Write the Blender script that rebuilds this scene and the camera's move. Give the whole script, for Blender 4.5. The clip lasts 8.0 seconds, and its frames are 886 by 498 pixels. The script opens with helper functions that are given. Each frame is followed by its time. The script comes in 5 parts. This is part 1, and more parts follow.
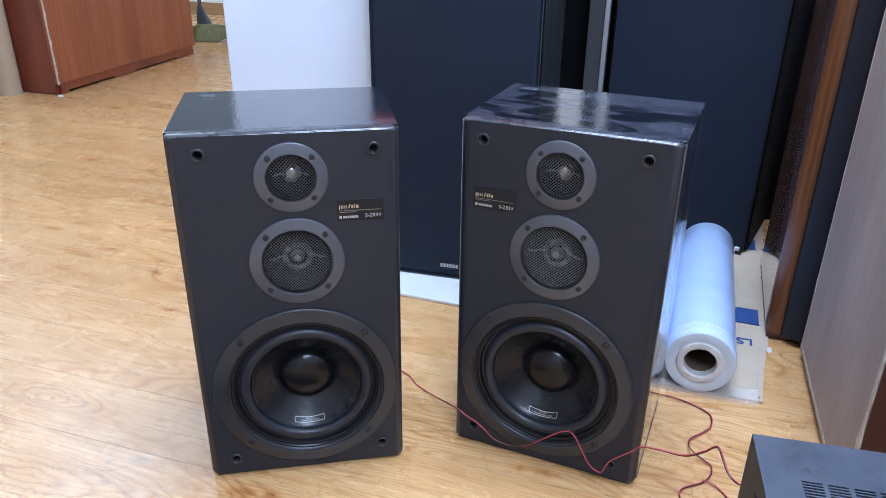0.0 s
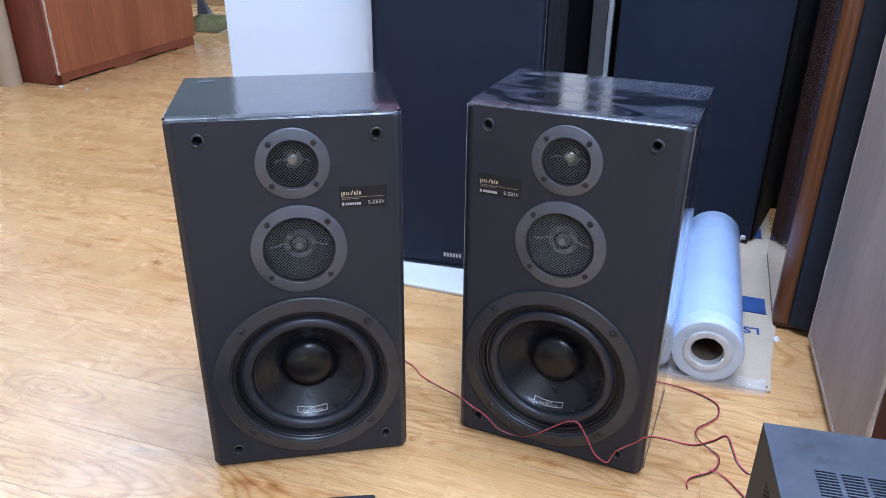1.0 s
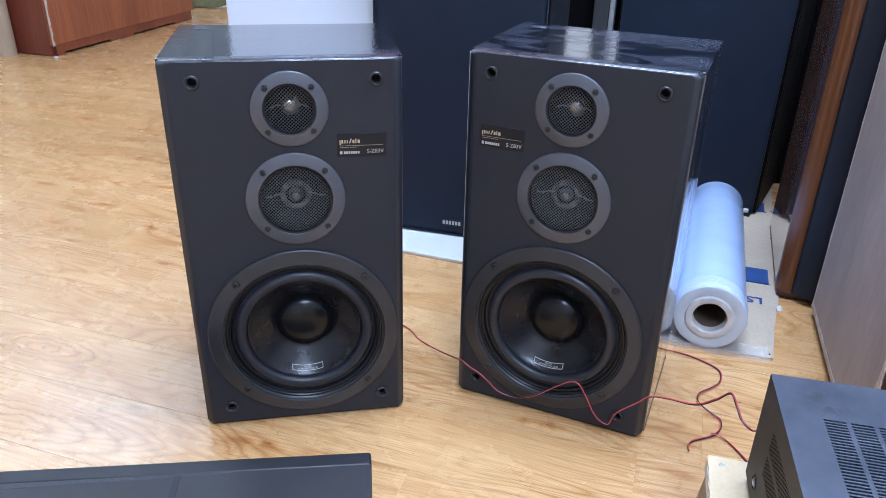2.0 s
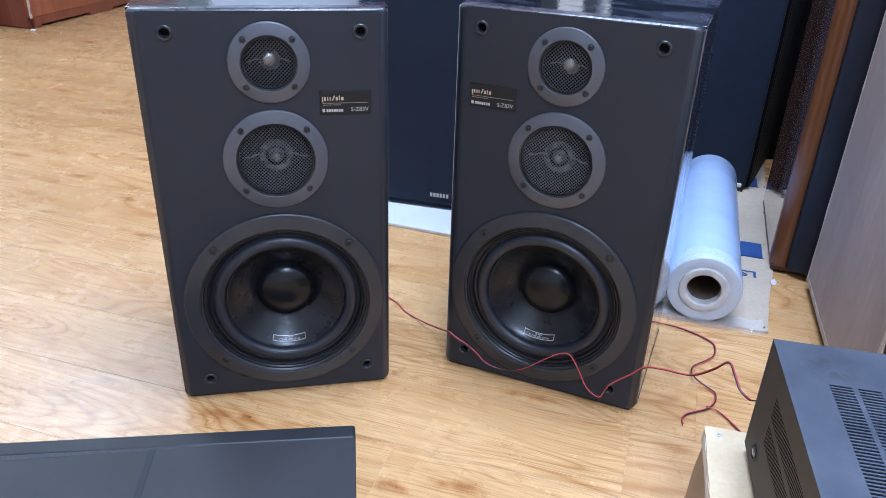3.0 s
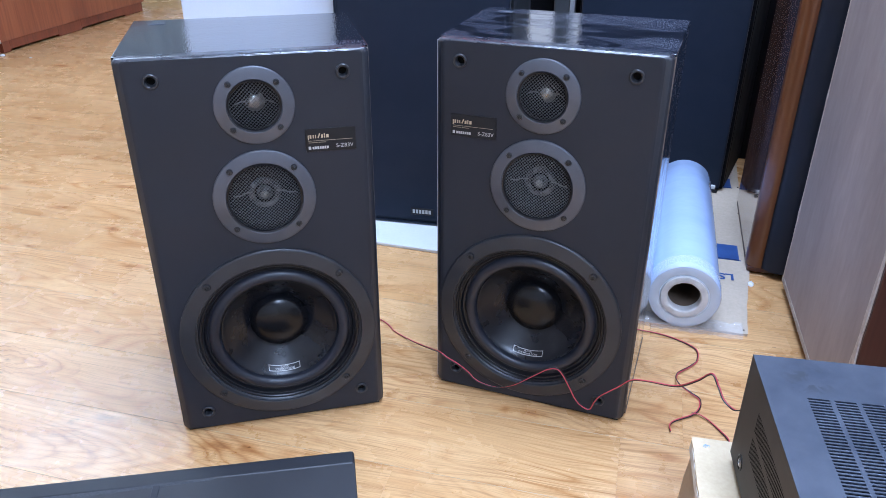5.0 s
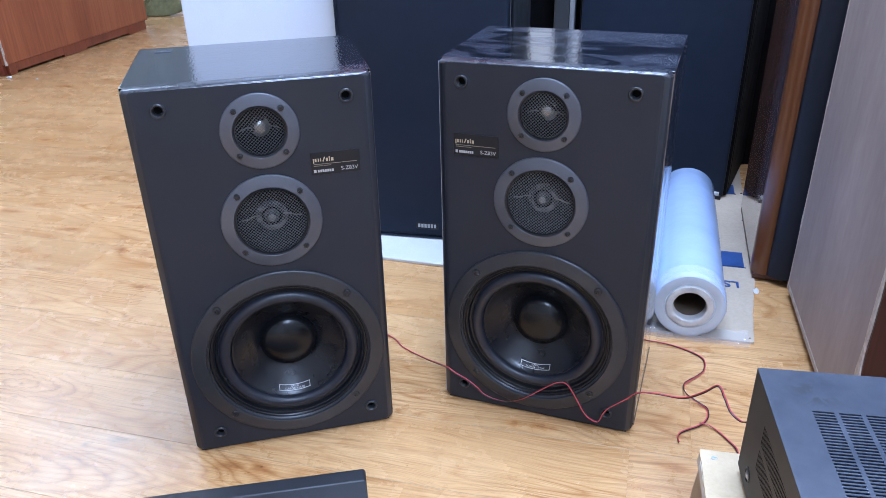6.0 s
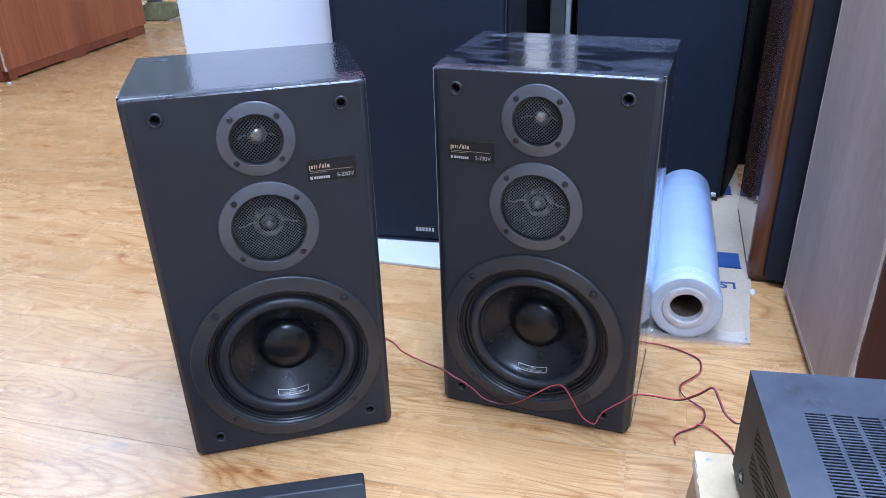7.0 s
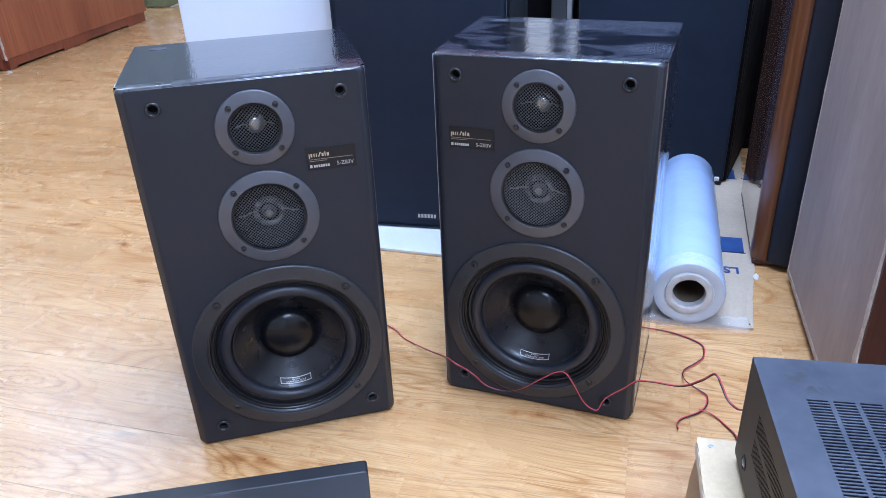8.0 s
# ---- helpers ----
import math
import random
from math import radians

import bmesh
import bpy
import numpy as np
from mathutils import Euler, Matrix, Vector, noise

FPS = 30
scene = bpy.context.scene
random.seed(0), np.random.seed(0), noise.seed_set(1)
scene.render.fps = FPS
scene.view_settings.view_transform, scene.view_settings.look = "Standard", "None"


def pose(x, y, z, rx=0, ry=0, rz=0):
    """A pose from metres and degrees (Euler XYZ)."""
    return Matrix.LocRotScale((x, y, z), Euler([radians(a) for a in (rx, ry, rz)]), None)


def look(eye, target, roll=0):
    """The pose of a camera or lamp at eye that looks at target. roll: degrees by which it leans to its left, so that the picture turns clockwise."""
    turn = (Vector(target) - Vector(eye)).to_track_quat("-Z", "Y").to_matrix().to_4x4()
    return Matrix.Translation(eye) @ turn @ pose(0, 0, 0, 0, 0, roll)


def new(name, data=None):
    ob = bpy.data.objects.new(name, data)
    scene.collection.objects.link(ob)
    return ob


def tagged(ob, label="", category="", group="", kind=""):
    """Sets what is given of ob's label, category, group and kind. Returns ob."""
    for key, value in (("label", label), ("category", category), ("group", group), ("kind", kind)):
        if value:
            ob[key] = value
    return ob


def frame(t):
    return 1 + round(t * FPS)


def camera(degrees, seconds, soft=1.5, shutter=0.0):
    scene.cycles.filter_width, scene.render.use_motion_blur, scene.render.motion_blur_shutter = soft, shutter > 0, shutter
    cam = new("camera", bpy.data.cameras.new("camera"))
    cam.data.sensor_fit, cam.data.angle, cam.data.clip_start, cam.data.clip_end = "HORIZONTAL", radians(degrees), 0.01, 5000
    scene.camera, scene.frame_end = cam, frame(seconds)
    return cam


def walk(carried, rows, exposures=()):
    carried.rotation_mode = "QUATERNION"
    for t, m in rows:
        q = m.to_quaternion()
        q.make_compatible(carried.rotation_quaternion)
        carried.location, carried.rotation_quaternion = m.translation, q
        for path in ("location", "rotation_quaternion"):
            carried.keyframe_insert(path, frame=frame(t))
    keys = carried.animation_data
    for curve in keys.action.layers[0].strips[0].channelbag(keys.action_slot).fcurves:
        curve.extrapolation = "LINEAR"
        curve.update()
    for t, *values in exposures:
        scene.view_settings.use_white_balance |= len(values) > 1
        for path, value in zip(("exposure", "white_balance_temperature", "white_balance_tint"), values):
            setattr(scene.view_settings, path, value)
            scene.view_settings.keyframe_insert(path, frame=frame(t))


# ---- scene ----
cam = camera(60.8, 8.0, 0.8)
PATH = [
    (0, (0.048, -0.064, 0.826), (0.02, 1.745, -0.026), 0.7),
    (0.5, (0.047, -0.059, 0.818), (0.014, 1.743, -0.049), 0.5),
    (1, (0.045, -0.052, 0.813), (0.012, 1.748, -0.058), 0.5),
    (1.5, (0.041, -0.047, 0.805), (0.011, 1.747, -0.078), 0.9),
    (1.8, (0.043, -0.052, 0.786), (0.01, 1.742, -0.097), 1.0),
    (2, (0.042, -0.051, 0.757), (0.017, 1.737, -0.139), 1.3),
    (2.2, (0.048, -0.051, 0.742), (0.011, 1.737, -0.155), 1.5),
    (3.3, (0.035, -0.013, 0.71), (0.069, 1.747, -0.239), 2.3),
    (3.5, (0.03, -0.005, 0.714), (0.076, 1.75, -0.245), 2.4),
    (3.8, (0.028, 0.015, 0.699), (0.088, 1.771, -0.257), 2.1),
    (4, (0.022, 0.018, 0.698), (0.086, 1.774, -0.258), 1.8),
    (4.2, (0.018, 0.009, 0.706), (0.085, 1.766, -0.246), 1.5),
    (4.3, (0.019, 0.006, 0.714), (0.087, 1.764, -0.236), 1.3),
    (4.5, (0.022, -0.011, 0.737), (0.095, 1.747, -0.214), 1.0),
    (4.7, (0.027, -0.025, 0.748), (0.099, 1.737, -0.196), 0.7),
    (5.8, (0.031, -0.036, 0.781), (0.079, 1.739, -0.14), -1.2),
    (6, (0.031, -0.035, 0.78), (0.079, 1.741, -0.138), -1.4),
    (6.5, (0.037, -0.041, 0.785), (0.081, 1.736, -0.131), -1.7),
    (7, (0.038, -0.04, 0.789), (0.083, 1.737, -0.128), -1.9),
    (7.5, (0.04, -0.038, 0.79), (0.077, 1.729, -0.145), -2.2),
    (8, (0.042, -0.035, 0.79), (0.075, 1.724, -0.161), -2.5),
]
walk(cam, [(t, look(eye, target, roll)) for t, eye, target, roll in PATH], [(0.0, 0.0, 6600, 12), (2.0, 0.04, 6500, 12.5), (3.5, 0.06, 6350, 13), (4.5, 0.08, 6230, 14), (6.0, 0.07, 6150, 14), (8.0, 0.06, 6150, 14)])

# ---- world, lamps, exposure ----
ROOM_YAW = -16.8
ROOM = pose(0, 0, 0, 0, 0, ROOM_YAW)
CEILING_Z = 2.75

world = bpy.data.worlds.new("world")
scene.world = world
world.use_nodes = True
world.node_tree.nodes["Background"].inputs["Color"].default_value = (0.75, 0.85, 1.0, 1)
world.node_tree.nodes["Background"].inputs["Strength"].default_value = 0.05

COOL, PLAIN = (0.53, 0.70, 1.0), (0.52, 0.72, 0.95)
LAMPS = [  # ceiling panels: room place, size, watts, tint
    ((0.74, -0.95), (0.86, 1.2), 106, COOL),
    ((0.02, 1.10), (1.2, 0.6), 100, COOL),
    ((-3.3, 3.0), (1.5, 1.5), 74, PLAIN),
    ((0.1, 2.7), (1.2, 0.6), 50, COOL),
]


def ceiling_lamp(place, size, watts, tint):
    data = bpy.data.lights.new("panel_light", "AREA")
    data.shape, data.size, data.size_y = "RECTANGLE", size[0], size[1]
    data.energy, data.color = watts, tint
    ob = new("panel_light", data)
    ob.matrix_world = ROOM @ pose(place[0], place[1], CEILING_Z - 0.03)
    return ob


for place, size, watts, tint in LAMPS:
    ceiling_lamp(place, size, watts, tint)


# ---- materials ----
def node_material(name):
    m = bpy.data.materials.new(name)
    m.use_nodes = True
    return m, m.node_tree.nodes, m.node_tree.links, m.node_tree.nodes["Principled BSDF"]


def rgba(c):
    return (c[0], c[1], c[2], 1.0)


def ramp(nodes, stops):
    r = nodes.new("ShaderNodeValToRGB")
    e = r.color_ramp.elements
    while len(e) < len(stops):
        e.new(0.5)
    for el, (p, c) in zip(e, stops):
        el.position, el.color = p, rgba(c) if not isinstance(c, float) else (c, c, c, 1)
    return r


def noise_node(nodes, links, vec, scale, detail=4.0, rough=0.55, distort=0.0):
    n = nodes.new("ShaderNodeTexNoise")
    n.inputs["Scale"].default_value, n.inputs["Detail"].default_value = scale, detail
    n.inputs["Roughness"].default_value, n.inputs["Distortion"].default_value = rough, distort
    links.new(vec, n.inputs["Vector"])
    return n


def surface(name, c1, c2, rough=(0.4, 0.5), scale=12.0, stretch=(1, 1, 1), grain=400.0, bump=0.1, dist=0.0006,
            metal=0.0, coat=0.0, spec=0.5, fac=(0.35, 0.65), smudge=9.0, grain_mix=0.15, sheen=0.0):
    m, nodes, links, bsdf = node_material(name)
    tex = nodes.new("ShaderNodeTexCoord")
    mp = nodes.new("ShaderNodeMapping")
    mp.inputs["Scale"].default_value = stretch
    links.new(tex.outputs["Object"], mp.inputs["Vector"])
    big = noise_node(nodes, links, mp.outputs["Vector"], scale, 6)
    col = ramp(nodes, [(fac[0], c1), (fac[1], c2)])
    links.new(big.outputs["Fac"], col.inputs["Fac"])
    fine = noise_node(nodes, links, mp.outputs["Vector"], grain, 3)
    mix = nodes.new("ShaderNodeMix")
    mix.data_type, mix.blend_type = "RGBA", "OVERLAY"
    mix.inputs["Factor"].default_value = grain_mix
    links.new(col.outputs["Color"], mix.inputs["A"])
    links.new(fine.outputs["Fac"], mix.inputs["B"])
    links.new(mix.outputs["Result"], bsdf.inputs["Base Color"])
    sm = noise_node(nodes, links, tex.outputs["Object"], smudge, 5, 0.6, 0.4)
    mr = nodes.new("ShaderNodeMapRange")
    mr.inputs["From Min"].default_value, mr.inputs["From Max"].default_value = 0.35, 0.65
    mr.inputs["To Min"].default_value, mr.inputs["To Max"].default_value = rough
    links.new(sm.outputs["Fac"], mr.inputs["Value"])
    links.new(mr.outputs["Result"], bsdf.inputs["Roughness"])
    if bump:
        b = nodes.new("ShaderNodeBump")
        b.inputs["Strength"].default_value, b.inputs["Distance"].default_value = bump, dist
        links.new(fine.outputs["Fac"], b.inputs["Height"])
        links.new(b.outputs["Normal"], bsdf.inputs["Normal"])
    bsdf.inputs["Metallic"].default_value = metal
    bsdf.inputs["Coat Weight"].default_value = coat
    bsdf.inputs["Coat Roughness"].default_value = 0.08
    bsdf.inputs["Specular IOR Level"].default_value = spec
    bsdf.inputs["Sheen Weight"].default_value = sheen
    return m


# ovals of the floor's figure: place along and across the planks, reach along and across
KNOTS = [
    (-0.063, 0.888, 0.030, 0.013), (-0.102, 0.888, 0.026, 0.012), (-0.119, 0.679, 0.034, 0.016), (-0.150, 0.676, 0.024, 0.012), (-0.206, 0.651, 0.026, 0.011),
    (0.139, 0.843, 0.042, 0.012), (-0.486, 0.700, 0.034, 0.018), (-0.443, 0.702, 0.030, 0.020), (-1.496, 1.404, 0.060, 0.015), (-1.270, 1.340, 0.050, 0.013),
    (-1.199, 1.490, 0.045, 0.011), (-2.196, 2.490, 0.070, 0.016), (-0.932, 1.133, 0.045, 0.011), (-1.078, 1.273, 0.040, 0.011), (-1.812, 1.906, 0.060, 0.014),
]
MARKS = [(-0.894, 1.023, 0.008, 0.006), (-0.938, 1.033, 0.007, 0.004), (-0.934, 0.796, 0.010, 0.005), (-0.919, 0.761, 0.008, 0.004), (-0.682, 0.707, 0.022, 0.010), (-0.724, 0.690, 0.007, 0.010), (-0.84, 0.905, 0.010, 0.004)]
ARCHES = [(-0.820, 0.625, 0.27, 0.060), (-0.935, 0.797, 0.15, 0.046)]


def laminate_material():
    m, nodes, links, bsdf = node_material("oak_laminate")
    tex = nodes.new("ShaderNodeTexCoord")
    info = nodes.new("ShaderNodeObjectInfo")
    mul = nodes.new("ShaderNodeVectorMath")
    mul.operation = "MULTIPLY"
    mul.inputs[1].default_value = (37.0, 11.0, 53.0)
    comb = nodes.new("ShaderNodeCombineXYZ")
    for k in ("X", "Y", "Z"):
        links.new(info.outputs["Random"], comb.inputs[k])
    links.new(comb.outputs["Vector"], mul.inputs[0])
    add = nodes.new("ShaderNodeVectorMath")
    links.new(tex.outputs["Object"], add.inputs[0])
    links.new(mul.outputs["Vector"], add.inputs[1])

    def mapped(sx, sy, vec=None):
        mp = nodes.new("ShaderNodeMapping")
        mp.inputs["Scale"].default_value = (sx, sy, 1)
        links.new(vec or add.outputs["Vector"], mp.inputs["Vector"])
        return mp.outputs["Vector"]

    # fibres wander sideways along the board
    wander = noise_node(nodes, links, mapped(2.6, 8.0), 1.6, 2.0, 0.5)
    half = nodes.new("ShaderNodeVectorMath")
    half.operation = "SUBTRACT"
    half.inputs[1].default_value = (0.5, 0.5, 0.5)
    links.new(wander.outputs["Color"], half.inputs[0])
    push = nodes.new("ShaderNodeVectorMath")
    push.operation = "MULTIPLY_ADD"
    push.inputs[1].default_value = (0.0, 0.048, 0.0)
    links.new(half.outputs["Vector"], push.inputs[0])
    links.new(add.outputs["Vector"], push.inputs[2])
    wavy = push.outputs["Vector"]

    def mixed(a, b, factor, blend="MULTIPLY"):
        mx = nodes.new("ShaderNodeMix")
        mx.data_type, mx.blend_type = "RGBA", blend
        if isinstance(factor, float):
            mx.inputs["Factor"].default_value = factor
        else:
            links.new(factor, mx.inputs["Factor"])
        links.new(a, mx.inputs["A"])
        links.new(b, mx.inputs["B"])
        return mx.outputs["Result"]

    # slow change of tone along the board
    slow = noise_node(nodes, links, mapped(1.4, 9.0), 1.5, 4.0, 0.55, 0.6)
    base = ramp(nodes, [(0.30, (0.618, 0.350, 0.150)), (0.50, (0.696, 0.420, 0.196)), (0.72, (0.760, 0.482, 0.240))])
    links.new(slow.outputs["Fac"], base.inputs["Fac"])
    # growth figure: contour lines of a slow field drawn out along the board, strong only here and there
    field = noise_node(nodes, links, mapped(1.0, 5.0), 1.5, 2.0, 0.40, 0.55)
    steps = nodes.new("ShaderNodeMath")
    steps.operation = "MULTIPLY"
    steps.inputs[1].default_value = 46.0
    links.new(field.outputs["Fac"], steps.inputs[0])
    wav = nodes.new("ShaderNodeMath")
    wav.operation = "PINGPONG"
    wav.inputs[1].default_value = 1.0
    links.new(steps.outputs["Value"], wav.inputs[0])
    figure = ramp(nodes, [(0.0, (0.75, 0.61, 0.49)), (0.35, (0.92, 0.87, 0.82)), (0.8, (1.0, 1.0, 1.0))])
    links.new(wav.outputs["Value"], figure.inputs["Fac"])
    where = noise_node(nodes, links, mapped(1.2, 4.0), 1.3, 2.0)
    mask = ramp(nodes, [(0.40, 0.15), (0.58, 1.0)])
    links.new(where.outputs["Fac"], mask.inputs["Fac"])
    c = mixed(base.outputs["Color"], figure.outputs["Color"], mask.outputs["Color"])
    # fibres, coarse and fine
    fib = noise_node(nodes, links, mapped(2.0, 125.0, wavy), 2.2, 5.0, 0.66, 0.2)
    fcol = ramp(nodes, [(0.36, (0.60, 0.48, 0.37)), (0.46, (0.91, 0.86, 0.81)), (0.52, (0.99, 0.97, 0.95)), (0.64, (1.06, 1.05, 1.03))])
    links.new(fib.outputs["Fac"], fcol.inputs["Fac"])
    streaky = noise_node(nodes, links, mapped(1.5, 6.0), 1.7, 2.0)
    amount = ramp(nodes, [(0.38, 0.22), (0.60, 0.64)])
    links.new(streaky.outputs["Fac"], amount.inputs["Fac"])
    c = mixed(c, fcol.outputs["Color"], amount.outputs["Color"])
    # long thin dark lines: where a drawn-out field passes its middle
    thread = noise_node(nodes, links, mapped(0.9, 118.0, wavy), 1.6, 1.6, 0.5)
    off = nodes.new("ShaderNodeMath")
    off.operation = "SUBTRACT"
    off.inputs[1].default_value = 0.5
    links.new(thread.outputs["Fac"], off.inputs[0])
    size = nodes.new("ShaderNodeMath")
    size.operation = "ABSOLUTE"
    links.new(off.outputs["Value"], size.inputs[0])
    tcol = ramp(nodes, [(0.0, (0.62, 0.50, 0.40)), (0.022, (0.82, 0.74, 0.65)), (0.055, (1.0, 1.0, 1.0))])
    links.new(size.outputs["Value"], tcol.inputs["Fac"])
    tamount = ramp(nodes, [(0.36, 0.10), (0.56, 0.48)])
    links.new(slow.outputs["Fac"], tamount.inputs["Fac"])
    c = mixed(c, tcol.outputs["Color"], tamount.outputs["Color"])
    fine = noise_node(nodes, links, mapped(9.0, 300.0, wavy), 2.5, 3.0, 0.6)
    ficol = ramp(nodes, [(0.38, (0.62, 0.52, 0.43)), (0.52, (1.0, 1.0, 1.0))])
    links.new(fine.outputs["Fac"], ficol.inputs["Fac"])
    c = mixed(c, ficol.outputs["Color"], 0.42)
    # knots and darker streaks
    kn = noise_node(nodes, links, mapped(2.4, 11.0), 2.1, 4.0, 0.6, 1.1)
    kcol = ramp(nodes, [(0.63, (1.0, 1.0, 1.0)), (0.71, (0.78, 0.60, 0.43)), (0.81, (0.55, 0.34, 0.20))])
    links.new(kn.outputs["Fac"], kcol.inputs["Fac"])
    c = mixed(c, kcol.outputs["Color"], 0.8)
    # single knots and arched figure, each at its place in the room
    geo = nodes.new("ShaderNodeNewGeometry")
    turn = nodes.new("ShaderNodeMapping")
    turn.inputs["Rotation"].default_value = (0, 0, radians(-ROOM_YAW))
    links.new(geo.outputs["Position"], turn.inputs["Vector"])
    uneven = noise_node(nodes, links, turn.outputs["Vector"], 38.0, 3.0, 0.6)
    bend = nodes.new("ShaderNodeVectorMath")
    bend.operation = "MULTIPLY_ADD"
    bend.inputs[1].default_value = (0.045, 0.022, 0.0)
    links.new(uneven.outputs["Color"], bend.inputs[0])
    links.new(turn.outputs["Vector"], bend.inputs[2])

    def nearest(spots):
        """Distance to the nearest of the ovals, 1 at its rim."""
        out = None
        for a, b, ra, rb in spots:
            mp = nodes.new("ShaderNodeMapping")
            mp.vector_type = "TEXTURE"
            mp.inputs["Location"].default_value, mp.inputs["Scale"].default_value = (a + 0.0225, b + 0.011, 0), (ra, rb, 1)
            links.new(bend.outputs["Vector"], mp.inputs["Vector"])
            far = nodes.new("ShaderNodeVectorMath")
            far.operation = "LENGTH"
            links.new(mp.outputs["Vector"], far.inputs[0])
            if out is None:
                out = far.outputs["Value"]
            else:
                least = nodes.new("ShaderNodeMath")
                least.operation = "MINIMUM"
                links.new(out, least.inputs[0])
                links.new(far.outputs["Value"], least.inputs[1])
                out = least.outputs["Value"]
        return out

    spot = ramp(nodes, [(0.0, (0.52, 0.33, 0.20)), (0.30, (0.66, 0.46, 0.31)), (0.62, (0.88, 0.77, 0.65)), (1.0, (1.0, 1.0, 1.0))])
    links.new(nearest(KNOTS), spot.inputs["Fac"])
    c = mixed(c, spot.outputs["Color"], 0.8)
    mark = ramp(nodes, [(0.0, (0.46, 0.44, 0.45)), (0.5, (0.74, 0.72, 0.72)), (1.0, (1.0, 1.0, 1.0))])
    links.new(nearest(MARKS), mark.inputs["Fac"])
    c = mixed(c, mark.outputs["Color"], 0.8)
    arch = nearest(ARCHES)
    count = nodes.new("ShaderNodeMath")
    count.operation = "MULTIPLY"
    count.inputs[1].default_value = 9.0
    links.new(arch, count.inputs[0])
    fold = nodes.new("ShaderNodeMath")
    fold.operation = "PINGPONG"
    fold.inputs[1].default_value = 1.0
    links.new(count.outputs["Value"], fold.inputs[0])
    lines_ = ramp(nodes, [(0.0, (0.62, 0.48, 0.39)), (0.38, (0.93, 0.89, 0.85)), (0.8, (1.0, 1.0, 1.0))])
    links.new(fold.outputs["Value"], lines_.inputs["Fac"])
    inside = ramp(nodes, [(0.0, 0.9), (0.75, 0.8), (1.0, 0.0)])
    links.new(arch, inside.inputs["Fac"])
    c = mixed(c, lines_.outputs["Color"], inside.outputs["Color"])
    # specks of dirt
    dirt = noise_node(nodes, links, mapped(30.0, 42.0), 1.6, 2.0, 0.5)
    dcol = ramp(nodes, [(0.765, (1.0, 1.0, 1.0)), (0.80, (0.42, 0.34, 0.27))])
    links.new(dirt.outputs["Fac"], dcol.inputs["Fac"])
    c = mixed(c, dcol.outputs["Color"], 0.85)
    # tone of each plank
    tone = ramp(nodes, [(0.0, (0.94, 0.92, 0.89)), (0.5, (1.0, 1.0, 1.0)), (1.0, (1.02, 0.99, 0.95))])
    links.new(info.outputs["Random"], tone.inputs["Fac"])
    m3 = nodes.new("ShaderNodeMix")
    m3.data_type, m3.blend_type = "RGBA", "MULTIPLY"
    m3.inputs["Factor"].default_value = 1.0
    links.new(c, m3.inputs["A"])
    links.new(tone.outputs["Color"], m3.inputs["B"])
    links.new(m3.outputs["Result"], bsdf.inputs["Base Color"])
    # wear in the gloss
    sm = noise_node(nodes, links, mapped(3.0, 3.0), 3.0, 6.0, 0.65)
    mr = nodes.new("ShaderNodeMapRange")
    mr.inputs["From Min"].default_value, mr.inputs["From Max"].default_value = 0.3, 0.7
    mr.inputs["To Min"].default_value, mr.inputs["To Max"].default_value = 0.20, 0.34
    links.new(sm.outputs["Fac"], mr.inputs["Value"])
    links.new(mr.outputs["Result"], bsdf.inputs["Roughness"])
    b = nodes.new("ShaderNodeBump")
    b.inputs["Strength"].default_value, b.inputs["Distance"].default_value = 0.12, 0.0005
    links.new(fib.outputs["Fac"], b.inputs["Height"])
    links.new(b.outputs["Normal"], bsdf.inputs["Normal"])
    bsdf.inputs["Specular IOR Level"].default_value = 0.62
    return m


def figured_wood(name, c1, c2, c3, along="z", rough=(0.25, 0.4), coat=0.2, fine=60.0, wide=6.0, depth=0.6):
    m, nodes, links, bsdf = node_material(name)
    tex = nodes.new("ShaderNodeTexCoord")

    def mapped(a, b):
        mp = nodes.new("ShaderNodeMapping")
        mp.inputs["Scale"].default_value = (b, b, a) if along == "z" else (a, b, b)
        links.new(tex.outputs["Object"], mp.inputs["Vector"])
        return mp.outputs["Vector"]

    n1 = noise_node(nodes, links, mapped(0.5, wide), 1.5, 5.0, 0.55, 0.8)
    col = ramp(nodes, [(0.3, c1), (0.5, c2), (0.72, c3)])
    links.new(n1.outputs["Fac"], col.inputs["Fac"])
    n2 = noise_node(nodes, links, mapped(2.5, fine), 2.0, 5.0, 0.6)
    g = ramp(nodes, [(0.35, (0.62, 0.58, 0.55)), (0.6, (1.0, 1.0, 1.0))])
    links.new(n2.outputs["Fac"], g.inputs["Fac"])
    mx = nodes.new("ShaderNodeMix")
    mx.data_type, mx.blend_type = "RGBA", "MULTIPLY"
    mx.inputs["Factor"].default_value = depth
    links.new(col.outputs["Color"], mx.inputs["A"])
    links.new(g.outputs["Color"], mx.inputs["B"])
    links.new(mx.outputs["Result"], bsdf.inputs["Base Color"])
    mr = nodes.new("ShaderNodeMapRange")
    mr.inputs["From Min"].default_value, mr.inputs["From Max"].default_value = 0.3, 0.7
    mr.inputs["To Min"].default_value, mr.inputs["To Max"].default_value = rough
    links.new(n1.outputs["Fac"], mr.inputs["Value"])
    links.new(mr.outputs["Result"], bsdf.inputs["Roughness"])
    bsdf.inputs["Coat Weight"].default_value = coat
    bsdf.inputs["Coat Roughness"].default_value = 0.12 if coat < 0.9 else 0.035
    return m


